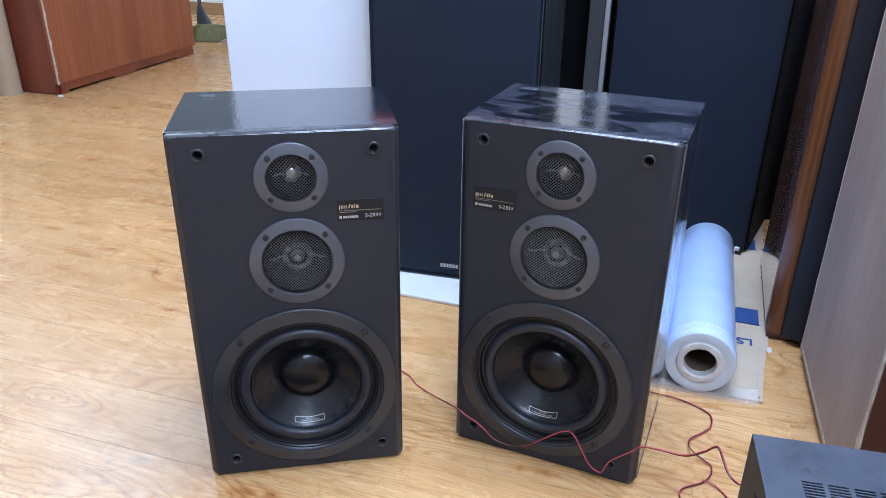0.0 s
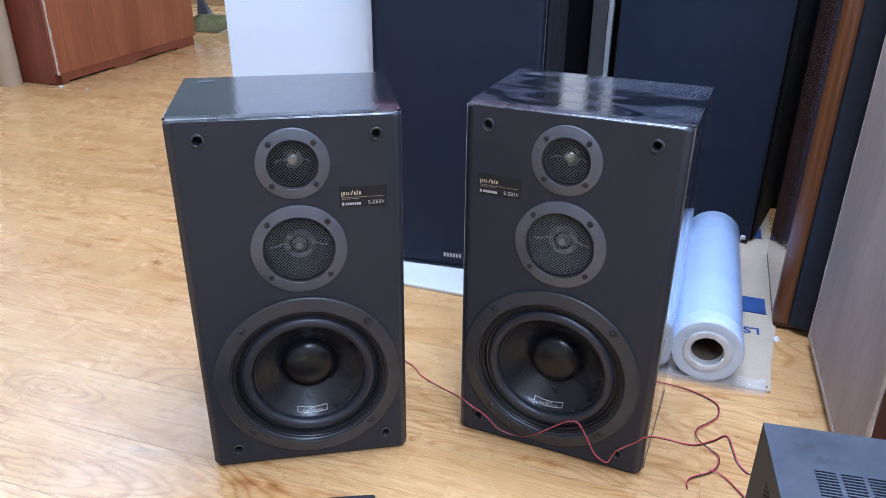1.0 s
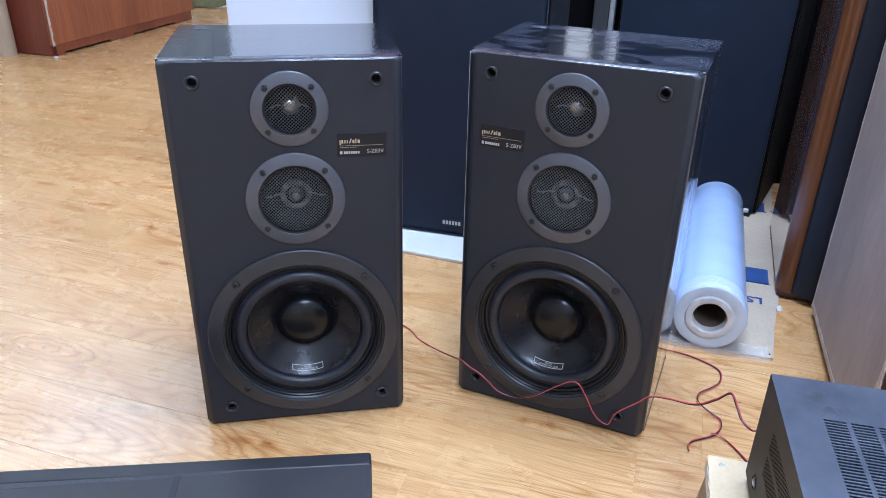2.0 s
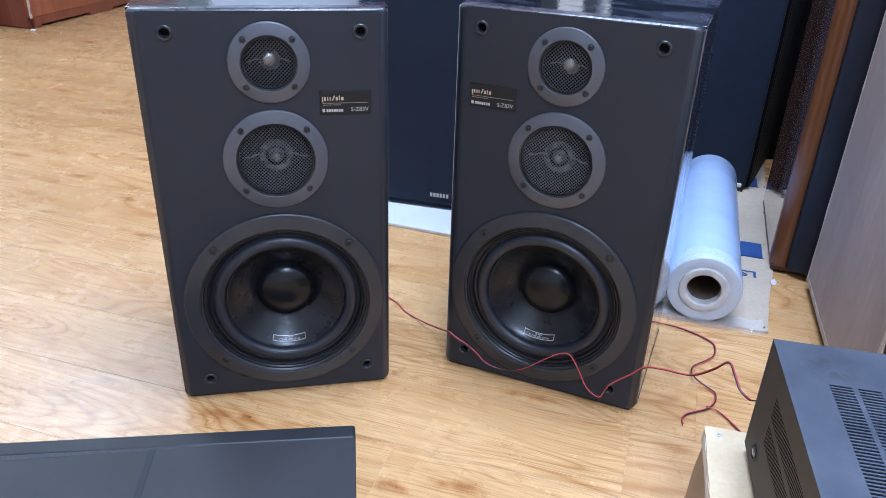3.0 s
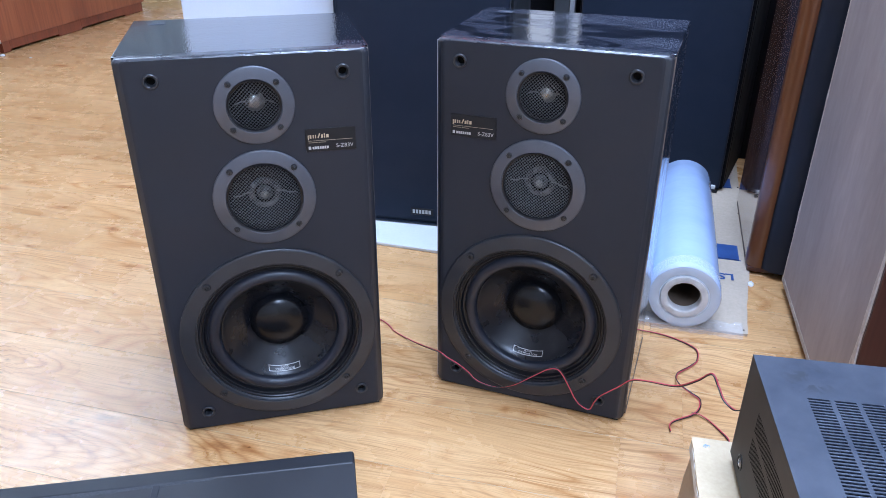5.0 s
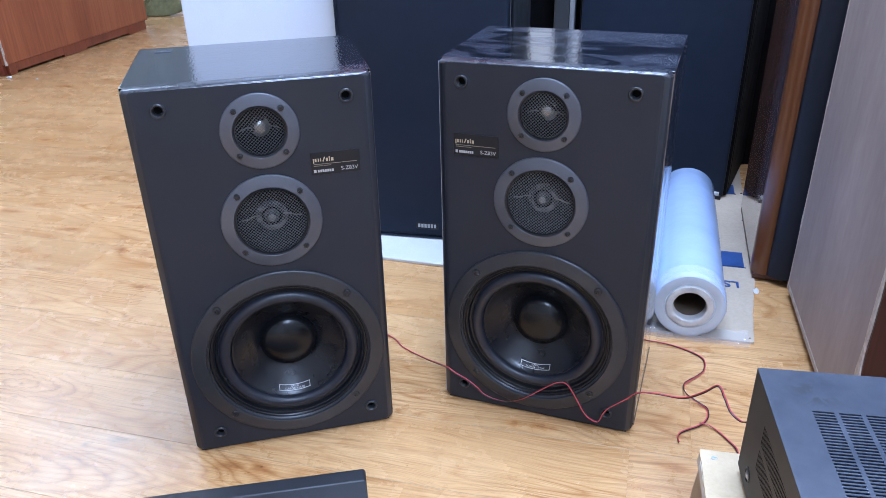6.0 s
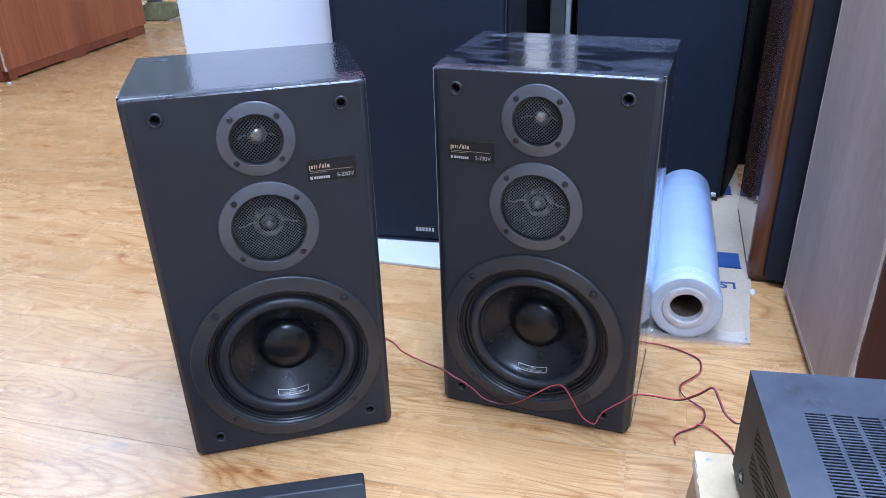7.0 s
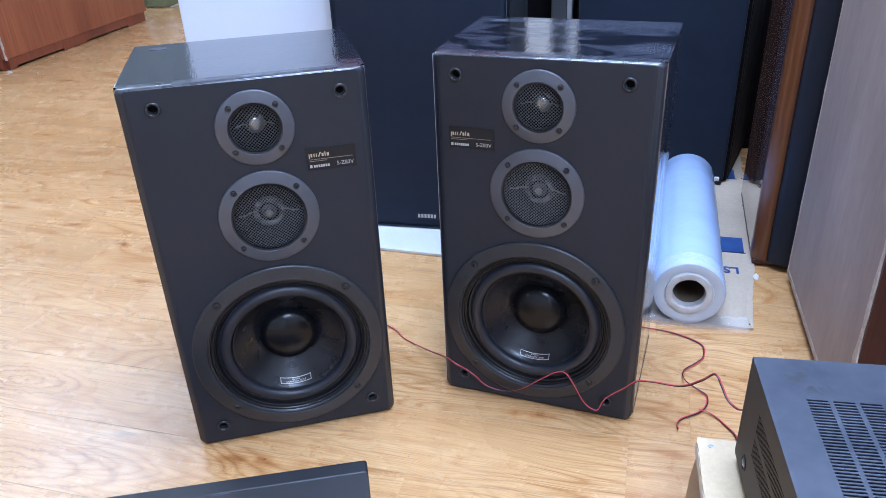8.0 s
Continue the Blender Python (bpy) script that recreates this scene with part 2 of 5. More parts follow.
def plain(name, c, rough=0.4, metal=0.0, spec=0.5):
    m, nodes, links, bsdf = node_material(name)
    bsdf.inputs["Base Color"].default_value = rgba(c)
    bsdf.inputs["Roughness"].default_value, bsdf.inputs["Metallic"].default_value = rough, metal
    bsdf.inputs["Specular IOR Level"].default_value = spec
    return m


def worn_vinyl_material(patches, haze, least):
    """Glossy black wood-print vinyl under a film of dust, wiped away in streaks. patches: place, reach along x and y
    of grainy dust on the lid; haze: how dense the film lies; least: what share of it is left where it is wiped."""
    m, nodes, links, bsdf = node_material("worn_black_vinyl")
    tex = nodes.new("ShaderNodeTexCoord")
    info = nodes.new("ShaderNodeObjectInfo")
    shift = nodes.new("ShaderNodeVectorMath")
    shift.operation = "MULTIPLY_ADD"
    shift.inputs[1].default_value = (3.1, 7.7, 1.3)
    links.new(info.outputs["Random"], shift.inputs[0])
    links.new(tex.outputs["Object"], shift.inputs[2])

    def mapped(sx, sy, sz):
        mp = nodes.new("ShaderNodeMapping")
        mp.inputs["Scale"].default_value = (sx, sy, sz)
        links.new(shift.outputs["Vector"], mp.inputs["Vector"])
        return mp.outputs["Vector"]

    def maths(op, a, b, c=None):
        n = nodes.new("ShaderNodeMath")
        n.operation = op
        for k, v in enumerate((a, b, c)):
            if isinstance(v, float):
                n.inputs[k].default_value = v
            elif v is not None:
                links.new(v, n.inputs[k])
        return n.outputs["Value"]

    wiped = noise_node(nodes, links, mapped(5.0, 13.0, 8.0), 1.5, 3.0, 0.55, 1.2)
    edge = ramp(nodes, [(0.47, least), (0.53, 1.0)])
    links.new(wiped.outputs["Fac"], edge.inputs["Fac"])
    ragged = noise_node(nodes, links, mapped(30.0, 30.0, 30.0), 1.0, 4.0, 0.65)
    patch = None
    for (px, py), rx, ry in patches:
        mp = nodes.new("ShaderNodeMapping")
        mp.vector_type = "TEXTURE"
        mp.inputs["Location"].default_value, mp.inputs["Scale"].default_value = (px, py, SP_H), (rx, ry, 1.0)
        links.new(tex.outputs["Object"], mp.inputs["Vector"])
        far = nodes.new("ShaderNodeVectorMath")
        far.operation = "LENGTH"
        links.new(mp.outputs["Vector"], far.inputs[0])
        near = ramp(nodes, [(0.0, 1.0), (0.55, 1.0), (0.80, 0.0)])
        links.new(maths("MULTIPLY_ADD", ragged.outputs["Fac"], 0.9, maths("MULTIPLY_ADD", far.outputs["Value"], 0.62, -0.45)), near.inputs["Fac"])
        patch = near.outputs["Color"] if patch is None else maths("MAXIMUM", patch, near.outputs["Color"])
    speck = noise_node(nodes, links, mapped(480.0, 640.0, 480.0), 1.0, 3.0, 0.65)
    grainy = ramp(nodes, [(0.40, 0.0), (0.64, 0.9)])
    links.new(speck.outputs["Fac"], grainy.inputs["Fac"])
    film = maths("MULTIPLY", edge.outputs["Color"], haze)
    dust = maths("MAXIMUM", film, maths("MULTIPLY", patch, grainy.outputs["Color"]))
    col = ramp(nodes, [(0.0, (0.0030, 0.0034, 0.0052)), (0.45, (0.026, 0.028, 0.040)), (1.0, (0.105, 0.115, 0.150))])
    links.new(dust, col.inputs["Fac"])
    links.new(col.outputs["Color"], bsdf.inputs["Base Color"])
    rr = ramp(nodes, [(0.0, 0.05), (0.45, 0.13), (1.0, 0.38)])
    links.new(dust, rr.inputs["Fac"])
    links.new(rr.outputs["Color"], bsdf.inputs["Roughness"])
    links.new(maths("MULTIPLY_ADD", dust, -0.85, 0.9), bsdf.inputs["Coat Weight"])
    grain = noise_node(nodes, links, mapped(40.0, 6.0, 6.0), 8.0, 4.0, 0.6)
    ripple = noise_node(nodes, links, mapped(120.0, 120.0, 120.0), 1.0, 2.0, 0.5)
    b = nodes.new("ShaderNodeBump")
    b.inputs["Strength"].default_value, b.inputs["Distance"].default_value = 0.20, 0.0005
    links.new(maths("ADD", grain.outputs["Fac"], maths("MULTIPLY", ripple.outputs["Fac"], 1.2)), b.inputs["Height"])
    links.new(b.outputs["Normal"], bsdf.inputs["Normal"])
    links.new(b.outputs["Normal"], bsdf.inputs["Coat Normal"])
    bsdf.inputs["Specular IOR Level"].default_value = 0.9
    bsdf.inputs["Coat IOR"].default_value = 1.6
    bsdf.inputs["Coat Roughness"].default_value = 0.03
    return m


def film_material(name, c, alpha, rough):
    m, nodes, links, bsdf = node_material(name)
    bsdf.inputs["Base Color"].default_value = rgba(c)
    bsdf.inputs["Roughness"].default_value = rough
    bsdf.inputs["Alpha"].default_value = alpha
    bsdf.inputs["Specular IOR Level"].default_value = 0.9
    return m


SP_W, SP_H, SP_D = 0.2975, 0.5485, 0.236  # width, height and depth of the loudspeakers

M_LAMINATE = laminate_material()
M_JOINT = surface("worn_plank_joint", (0.36, 0.235, 0.12), (0.52, 0.38, 0.24), (0.42, 0.60), 3.0, stretch=(1, 1, 1), grain=60, spec=0.2)
M_UNDER = plain("underlay", (0.05, 0.04, 0.03), 0.9)
M_WALL = surface("white_wall", (0.74, 0.74, 0.73), (0.80, 0.80, 0.79), (0.6, 0.75), 2.0, grain=90, bump=0.1)
M_CEIL = surface("ceiling_paint", (0.78, 0.78, 0.78), (0.82, 0.82, 0.82), (0.7, 0.8), 2.0, grain=90, bump=0.05)
M_BASEBOARD = figured_wood("baseboard_wood", (0.30, 0.17, 0.08), (0.36, 0.21, 0.10), (0.42, 0.26, 0.13), "x")
M_BAFFLE = surface("baffle_paint", (0.0130, 0.0162, 0.0238), (0.0162, 0.0196, 0.0278), (0.50, 0.58), 6.0, grain=900, bump=0.10, dist=0.0002, spec=0.38)
M_BAFFLESIDE = surface("baffle_side_paint", (0.0130, 0.0162, 0.0238), (0.0162, 0.0196, 0.0278), (0.32, 0.38), 6.0, grain=900, bump=0.06, dist=0.0002, spec=0.6, coat=0.15)
M_MOULD = surface("rubbed_baffle_edge", (0.020, 0.024, 0.034), (0.085, 0.088, 0.100), (0.22, 0.36), 38.0, grain=900, bump=0.08, dist=0.0002, spec=0.7, fac=(0.50, 0.74), smudge=40.0, coat=0.3)
M_VINYL = {1: worn_vinyl_material([((0.13, 0.03), 0.03, 0.02)], 0.22, 0.80),
           -1: worn_vinyl_material([((0.085, 0.205), 0.115, 0.055), ((0.122, 0.075), 0.030, 0.034), ((0.0, 0.022), 0.17, 0.008)], 0.52, 0.0)}
M_FLANGE = surface("flange_metal", (0.076, 0.081, 0.097), (0.093, 0.098, 0.115), (0.36, 0.44), 20.0, grain=1500, bump=0.12, dist=0.0001, metal=0.3, spec=0.6)
M_WFLANGE = surface("woofer_flange_metal", (0.023, 0.0245, 0.029), (0.031, 0.033, 0.038), (0.30, 0.38), 20.0, grain=1500, bump=0.12, dist=0.0001, metal=0.15)
M_GASKET = plain("black_gasket", (0.0075, 0.0080, 0.0105), 0.3, 0.0, 0.4)
M_RUBBER = surface("surround_rubber", (0.0120, 0.0142, 0.0215), (0.0165, 0.0190, 0.0275), (0.36, 0.44), 15.0, grain=700, bump=0.05, dist=0.0002, spec=0.5)
M_CONE = surface("cone_polymer", (0.0062, 0.0072, 0.0105), (0.0090, 0.0104, 0.0146), (0.25, 0.31), 18.0, grain=600, bump=0.03, dist=0.0002, spec=0.42)
M_CAP = surface("cap_polymer", (0.0040, 0.0043, 0.0056), (0.0056, 0.0060, 0.0076), (0.22, 0.28), 18.0, grain=600, bump=0.02, dist=0.0002, spec=0.32)
M_MESH = plain("grey_wire_mesh", (0.30, 0.305, 0.31), 0.30, 0.8)
M_RECESS = plain("driver_recess", (0.002, 0.002, 0.0025), 0.8, 0.0, 0.1)
M_DOME = surface("metal_dome", (0.42, 0.41, 0.38), (0.55, 0.54, 0.50), (0.22, 0.34), 60.0, grain=900, bump=0.05, metal=0.9)
M_MIDCONE = surface("midrange_cone", (0.006, 0.006, 0.007), (0.020, 0.020, 0.021), (0.5, 0.7), 60.0, spec=0.25, grain=900, bump=0.08)
M_MIDCAP = surface("grey_cap", (0.055, 0.055, 0.055), (0.20, 0.20, 0.195), (0.35, 0.5), 160.0, grain=900, bump=0.2, metal=0.2)
M_LEAD = plain("grey_lead_braid", (0.30, 0.30, 0.29), 0.5)
M_PALERING = surface("pale_grey_ring", (0.045, 0.045, 0.045), (0.26, 0.26, 0.255), (0.4, 0.6), 110.0, grain=900, bump=0.2, fac=(0.42, 0.62))
M_SCREW = plain("black_screw", (0.024, 0.025, 0.028), 0.36, 0.2)
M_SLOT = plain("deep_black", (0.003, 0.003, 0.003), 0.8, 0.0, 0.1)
M_BADGE = plain("badge_black", (0.0105, 0.0112, 0.0140), 0.42, 0.0, 0.3)
M_GOLD = plain("gold_print", (0.50, 0.40, 0.27), 0.5, 0.1)
M_DIMGOLD = plain("faint_gold_print", (0.26, 0.22, 0.16), 0.5, 0.2)
M_SILVER = plain("silver_print", (0.44, 0.44, 0.43), 0.45, 0.1)
M_PAD = plain("adhesive_pad", (0.07, 0.08, 0.10), 0.2)
M_EDGE = surface("worn_edge", (0.075, 0.055, 0.040), (0.30, 0.24, 0.20), (0.3, 0.5), 40.0, stretch=(1, 1, 0.3))
# pale colour for the highlight painted on one baffle edge
M_EDGEGLINT = surface("painted_edge_glint", (0.30, 0.31, 0.34), (0.62, 0.62, 0.64), (0.4, 0.6), 30.0, stretch=(1, 1, 0.25))
# dark brown for the painted gap lines and for flecks on the cardboard
M_GAPLINE_FLECK = surface("gap_line_and_fleck", (0.03, 0.022, 0.016), (0.16, 0.11, 0.07), (0.6, 0.8), 60.0)
M_CLOTH = surface("navy_grille_cloth", (0.0050, 0.0112, 0.0250), (0.0063, 0.0134, 0.0295), (0.66, 0.78), 5.0, grain=1400, bump=0.25, dist=0.0004, spec=0.3, sheen=0.06)
# copy of the navy cloth, toned apart for how light meets the first tower
M_CLOTH_RETONED = surface("navy_cloth_retoned", (0.0052, 0.0112, 0.0250), (0.0064, 0.0132, 0.0288), (0.66, 0.78), 5.0, grain=1400, bump=0.25, dist=0.0004, spec=0.3, sheen=0.06)
M_SOFTCLOTH = surface("soft_navy_cloth", (0.0042, 0.0076, 0.0175), (0.0054, 0.0094, 0.0210), (0.55, 0.65), 5.0, grain=1400, bump=0.2, dist=0.0004, spec=0.32, sheen=0.12)
M_UPPERFRONT = figured_wood("red_front_wood", (0.30, 0.060, 0.050), (0.36, 0.075, 0.060), (0.42, 0.095, 0.075), "z", (0.3, 0.4), 0.2, depth=0.3)
M_BLACKBOX = surface("black_cabinet_vinyl", (0.0014, 0.0013, 0.0022), (0.0028, 0.0026, 0.0042), (0.55, 0.7), 8.0, spec=0.12)
M_TEAL = surface("dark_side_vinyl", (0.010, 0.014, 0.018), (0.014, 0.018, 0.023), (0.35, 0.5), 8.0)
M_WHITE = surface("white_board", (0.67, 0.755, 0.87), (0.71, 0.795, 0.91), (0.32, 0.42), 3.0, grain=300, bump=0.03)
M_BOARD = surface("white_floor_board", (0.66, 0.69, 0.69), (0.74, 0.765, 0.76), (0.35, 0.5), 5.0, grain=200, bump=0.03)
M_GREYMETAL = surface("satin_grey_metal", (0.070, 0.074, 0.080), (0.092, 0.096, 0.102), (0.3, 0.4), 3.0, metal=0.4)
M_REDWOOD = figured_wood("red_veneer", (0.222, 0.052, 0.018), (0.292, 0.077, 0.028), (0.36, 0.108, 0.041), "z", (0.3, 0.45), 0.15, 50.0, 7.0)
# the same red veneer, darkened for the less lit ends
M_REDSHADED = figured_wood("red_veneer_shaded", (0.120, 0.022, 0.012), (0.175, 0.036, 0.018), (0.225, 0.052, 0.025), "z", (0.3, 0.45), 0.15, 50.0, 7.0)
M_REDDARK = figured_wood("red_veneer_plinth", (0.15, 0.034, 0.014), (0.21, 0.05, 0.019), (0.26, 0.066, 0.025), "z", (0.4, 0.5), 0.05)
M_PEEL = surface("peeled_edge", (0.34, 0.28, 0.23), (0.52, 0.46, 0.40), (0.6, 0.8), 60.0)
M_WALNUT = figured_wood("dark_gloss_walnut", (0.134, 0.060, 0.044), (0.152, 0.069, 0.050), (0.172, 0.079, 0.058), "z", (0.12, 0.16), 0.9, depth=0.2)
M_POST = figured_wood("brown_post", (0.138, 0.045, 0.014), (0.148, 0.048, 0.0150), (0.160, 0.053, 0.0165), "z", (0.28, 0.33), 0.2, 14.0, 2.0, 0.12)
M_MAUVE = surface("grey_mauve_laminate", (0.320, 0.256, 0.232), (0.420, 0.346, 0.322), (0.62, 0.75), 7.0, stretch=(1, 1, 0.32), grain=70, grain_mix=0.14, smudge=7.0, fac=(0.30, 0.70), bump=0.2, coat=0.0, spec=0.2)
M_CHIP = surface("chipped_pale_edge", (0.48, 0.40, 0.34), (0.66, 0.57, 0.50), (0.6, 0.8), 90.0)
M_MAROON = figured_wood("maroon_wood", (0.045, 0.012, 0.009), (0.065, 0.018, 0.012), (0.085, 0.026, 0.017), "z", (0.35, 0.5), 0.1)
M_AMP = surface("amp_steel", (0.034, 0.043, 0.064), (0.066, 0.077, 0.102), (0.38, 0.64), 14.0, grain=1200, bump=0.12, dist=0.00015, metal=0.2)


def add_smear(m, centre, radius):
    """Greasy hand marks of uneven shape round one place of the surface."""
    nodes, links = m.node_tree.nodes, m.node_tree.links
    bsdf = nodes["Principled BSDF"]
    tex = nodes.new("ShaderNodeTexCoord")
    dist = nodes.new("ShaderNodeVectorMath")
    dist.operation = "DISTANCE"
    dist.inputs[1].default_value = centre
    links.new(tex.outputs["Object"], dist.inputs[0])
    near = nodes.new("ShaderNodeMapRange")
    near.inputs["From Min"].default_value, near.inputs["From Max"].default_value = radius, radius * 0.35
    links.new(dist.outputs["Value"], near.inputs["Value"])
    blot = noise_node(nodes, links, tex.outputs["Object"], 55.0, 3.0, 0.55, 0.8)
    edge = ramp(nodes, [(0.50, 0.0), (0.60, 1.0)])
    links.new(blot.outputs["Fac"], edge.inputs["Fac"])
    mask = nodes.new("ShaderNodeMath")
    mask.operation = "MULTIPLY"
    links.new(near.outputs["Result"], mask.inputs[0])
    links.new(edge.outputs["Color"], mask.inputs[1])
    mix = nodes.new("ShaderNodeMix")
    mix.data_type = "RGBA"
    mix.inputs["B"].default_value = (0.031, 0.036, 0.048, 1)
    links.new(mask.outputs["Value"], mix.inputs["Factor"])
    links.new(bsdf.inputs["Base Color"].links[0].from_socket, mix.inputs["A"])
    links.new(mix.outputs["Result"], bsdf.inputs["Base Color"])


add_smear(M_AMP, (0.048, -0.036, 0.288), 0.032)
# side steel, with light bounced off floor and carton put into its colour
M_AMPSIDE_LIT = surface("amp_steel_lit", (0.145, 0.128, 0.114), (0.178, 0.158, 0.140), (0.5, 0.6), 9.0, grain=1200, bump=0.12, dist=0.00015)
# cardboard of the sides, paled to make up for light they lack
M_CARTON_LIT = surface("carton", (0.70, 0.54, 0.37), (0.78, 0.62, 0.44), (0.75, 0.85), 8.0, grain=200, bump=0.1)
M_CARTON_TOP = surface("carton_pale", (0.575, 0.435, 0.262), (0.68, 0.535, 0.352), (0.7, 0.8), 16.0, grain=200, bump=0.15, fac=(0.3, 0.7))
M_SHEET = surface("cardboard_sheet", (0.46, 0.37, 0.275), (0.53, 0.43, 0.33), (0.7, 0.85), 6.0, grain=160, bump=0.1)
M_BLUE = surface("blue_print", (0.020, 0.060, 0.20), (0.03, 0.085, 0.26), (0.5, 0.6), 30.0)
M_ROLL = surface("stretch_film_roll", (0.36, 0.490, 0.745), (0.415, 0.545, 0.79), (0.16, 0.26), 5.0, stretch=(1, 2, 1), grain=45, bump=0.05, dist=0.0004, coat=0.4, grain_mix=0.05)
M_ROLLEND = surface("film_end", (0.44, 0.50, 0.565), (0.58, 0.64, 0.705), (0.16, 0.34), 28.0, grain=120, bump=0.35)
M_CORE = surface("paper_core", (0.50, 0.485, 0.47), (0.64, 0.62, 0.60), (0.7, 0.85), 40.0, grain=250, bump=0.3)
M_COREIN = surface("core_inside", (0.10, 0.068, 0.046), (0.145, 0.10, 0.068), (0.8, 0.9), 40.0)
M_FILM = film_material("clear_film", (0.84, 0.88, 0.92), 0.20, 0.06)
M_FILMLIP = film_material("milky_film", (0.86, 0.91, 0.97), 0.30, 0.14)
M_REDWIRE = plain("red_insulation", (0.56, 0.062, 0.088), 0.35)
M_BLACKWIRE = plain("black_insulation", (0.018, 0.014, 0.015), 0.35)
M_TUBE = surface("tan_tube", (0.37, 0.275, 0.185), (0.42, 0.315, 0.215), (0.55, 0.65), 5.0)
M_BRISTLE = surface("broom_straw", (0.16, 0.145, 0.062), (0.25, 0.225, 0.10), (0.6, 0.8), 30.0)
M_BROOMCAP = plain("grey_green_plastic", (0.045, 0.050, 0.055), 0.5)
M_PAPER = plain("white_scrap", (0.66, 0.66, 0.65), 0.6)


# ---- mesh helpers ----
def mesh_of(bm, name, smooth=True, angle=35):
    me = bpy.data.meshes.new(name)
    bmesh.ops.recalc_face_normals(bm, faces=bm.faces)
    bm.to_mesh(me)
    bm.free()
    if smooth:
        for p in me.polygons:
            p.use_smooth = True
        me.set_sharp_from_angle(angle=radians(angle))
        for p in me.polygons:
            p.use_smooth = max(abs(c) for c in p.normal) < 0.9999
    return me


def part(name, bm, material, parent, label="", smooth=True, angle=35):
    me = bm if isinstance(bm, bpy.types.Mesh) else mesh_of(bm, name, smooth, angle)
    me.materials.clear()
    me.materials.append(material)
    ob = new(name, me)
    ob.parent = parent
    if label:
        tagged(ob, label)
    return ob


def thing(name, m, label, category, group="", kind=""):
    ob = new(name)
    ob.empty_display_size = 0.05
    ob.matrix_world = m
    return tagged(ob, label, category, group, kind)


def box(bm, lo, hi, bevel=0.0, seg=2):
    r = bmesh.ops.create_cube(bm, size=1)
    vs = r["verts"]
    for v in vs:
        v.co = Vector([lo[k] if v.co[k] < 0 else hi[k] for k in range(3)])
    if bevel:
        es = list({e for v in vs for e in v.link_edges})
        bmesh.ops.bevel(bm, geom=es, offset=bevel, segments=seg, profile=0.5, affect="EDGES")
    return bm


def slab(lo, hi, bevel=0.0, seg=2):
    return box(bmesh.new(), lo, hi, bevel, seg)


def lathe(profile, cx=0.0, cz=0.0, seg=64, bm=None):
    """Rings of (radius, depth) about an axis along y; depth runs away from the viewer."""
    bm = bm or bmesh.new()
    rings = []
    for r, y in profile:
        if r < 1e-6:
            rings.append([bm.verts.new((cx, y, cz))])
        else:
            rings.append([bm.verts.new((cx + r * math.cos(2 * math.pi * k / seg), y, cz + r * math.sin(2 * math.pi * k / seg))) for k in range(seg)])
    for a, b in zip(rings, rings[1:]):
        for k in range(seg):
            j = (k + 1) % seg
            if len(a) == 1 and len(b) == 1:
                continue
            if len(b) == 1:
                bm.faces.new((a[k], a[j], b[0]))
            elif len(a) == 1:
                bm.faces.new((a[0], b[j], b[k]))
            else:
                bm.faces.new((a[k], a[j], b[j], b[k]))
    return bm


def arc(cr, cy, rad, a0, a1, n):
    return [(cr + rad * math.cos(radians(a0 + (a1 - a0) * k / n)), cy + rad * math.sin(radians(a0 + (a1 - a0) * k / n))) for k in range(n + 1)]


def smooth_path(pts, n=8):
    pts = [Vector(p) for p in pts]
    ext = [2 * pts[0] - pts[1]] + pts + [2 * pts[-1] - pts[-2]]
    out = []
    for i in range(1, len(ext) - 2):
        p0, p1, p2, p3 = ext[i - 1:i + 3]
        for k in range(n):
            t = k / n
            out.append(0.5 * (2 * p1 + (p2 - p0) * t + (2 * p0 - 5 * p1 + 4 * p2 - p3) * t * t + (3 * p1 - p0 - 3 * p2 + p3) * t ** 3))
    return out + [pts[-1]]


def tube(path, radius, seg=8, bm=None):
    bm = bm or bmesh.new()
    rings = []
    up = Vector((0, 0, 1))
    for i, p in enumerate(path):
        d = (path[min(i + 1, len(path) - 1)] - path[max(i - 1, 0)]).normalized()
        side = d.cross(up)
        side = side.normalized() if side.length > 1e-4 else Vector((1, 0, 0))
        nrm = side.cross(d)
        r = radius(i / (len(path) - 1)) if callable(radius) else radius
        rings.append([bm.verts.new(p + r * (math.cos(2 * math.pi * k / seg) * side + math.sin(2 * math.pi * k / seg) * nrm)) for k in range(seg)])
    for a, b in zip(rings, rings[1:]):
        for k in range(seg):
            bm.faces.new((a[k], a[(k + 1) % seg], b[(k + 1) % seg], b[k]))
    bm.faces.new(rings[0])
    bm.faces.new(rings[-1][::-1])
    return bm


def lettering(text, height, depth=0.0002, bold=0.0):
    """Mesh of a word in the built-in font, centred on its origin in the xz plane, seen from -y."""
    cu = bpy.data.curves.new("words", "FONT")
    cu.body, cu.size, cu.extrude, cu.offset = text, height * 1.4, depth, bold
    cu.align_x, cu.align_y = "CENTER", "CENTER"
    tmp = new("words", cu)
    bpy.context.view_layer.update()
    me = bpy.data.meshes.new_from_object(tmp.evaluated_get(bpy.context.evaluated_depsgraph_get()))
    bpy.data.objects.remove(tmp)
    me.transform(Matrix.Rotation(radians(90), 4, "X"))
    return me


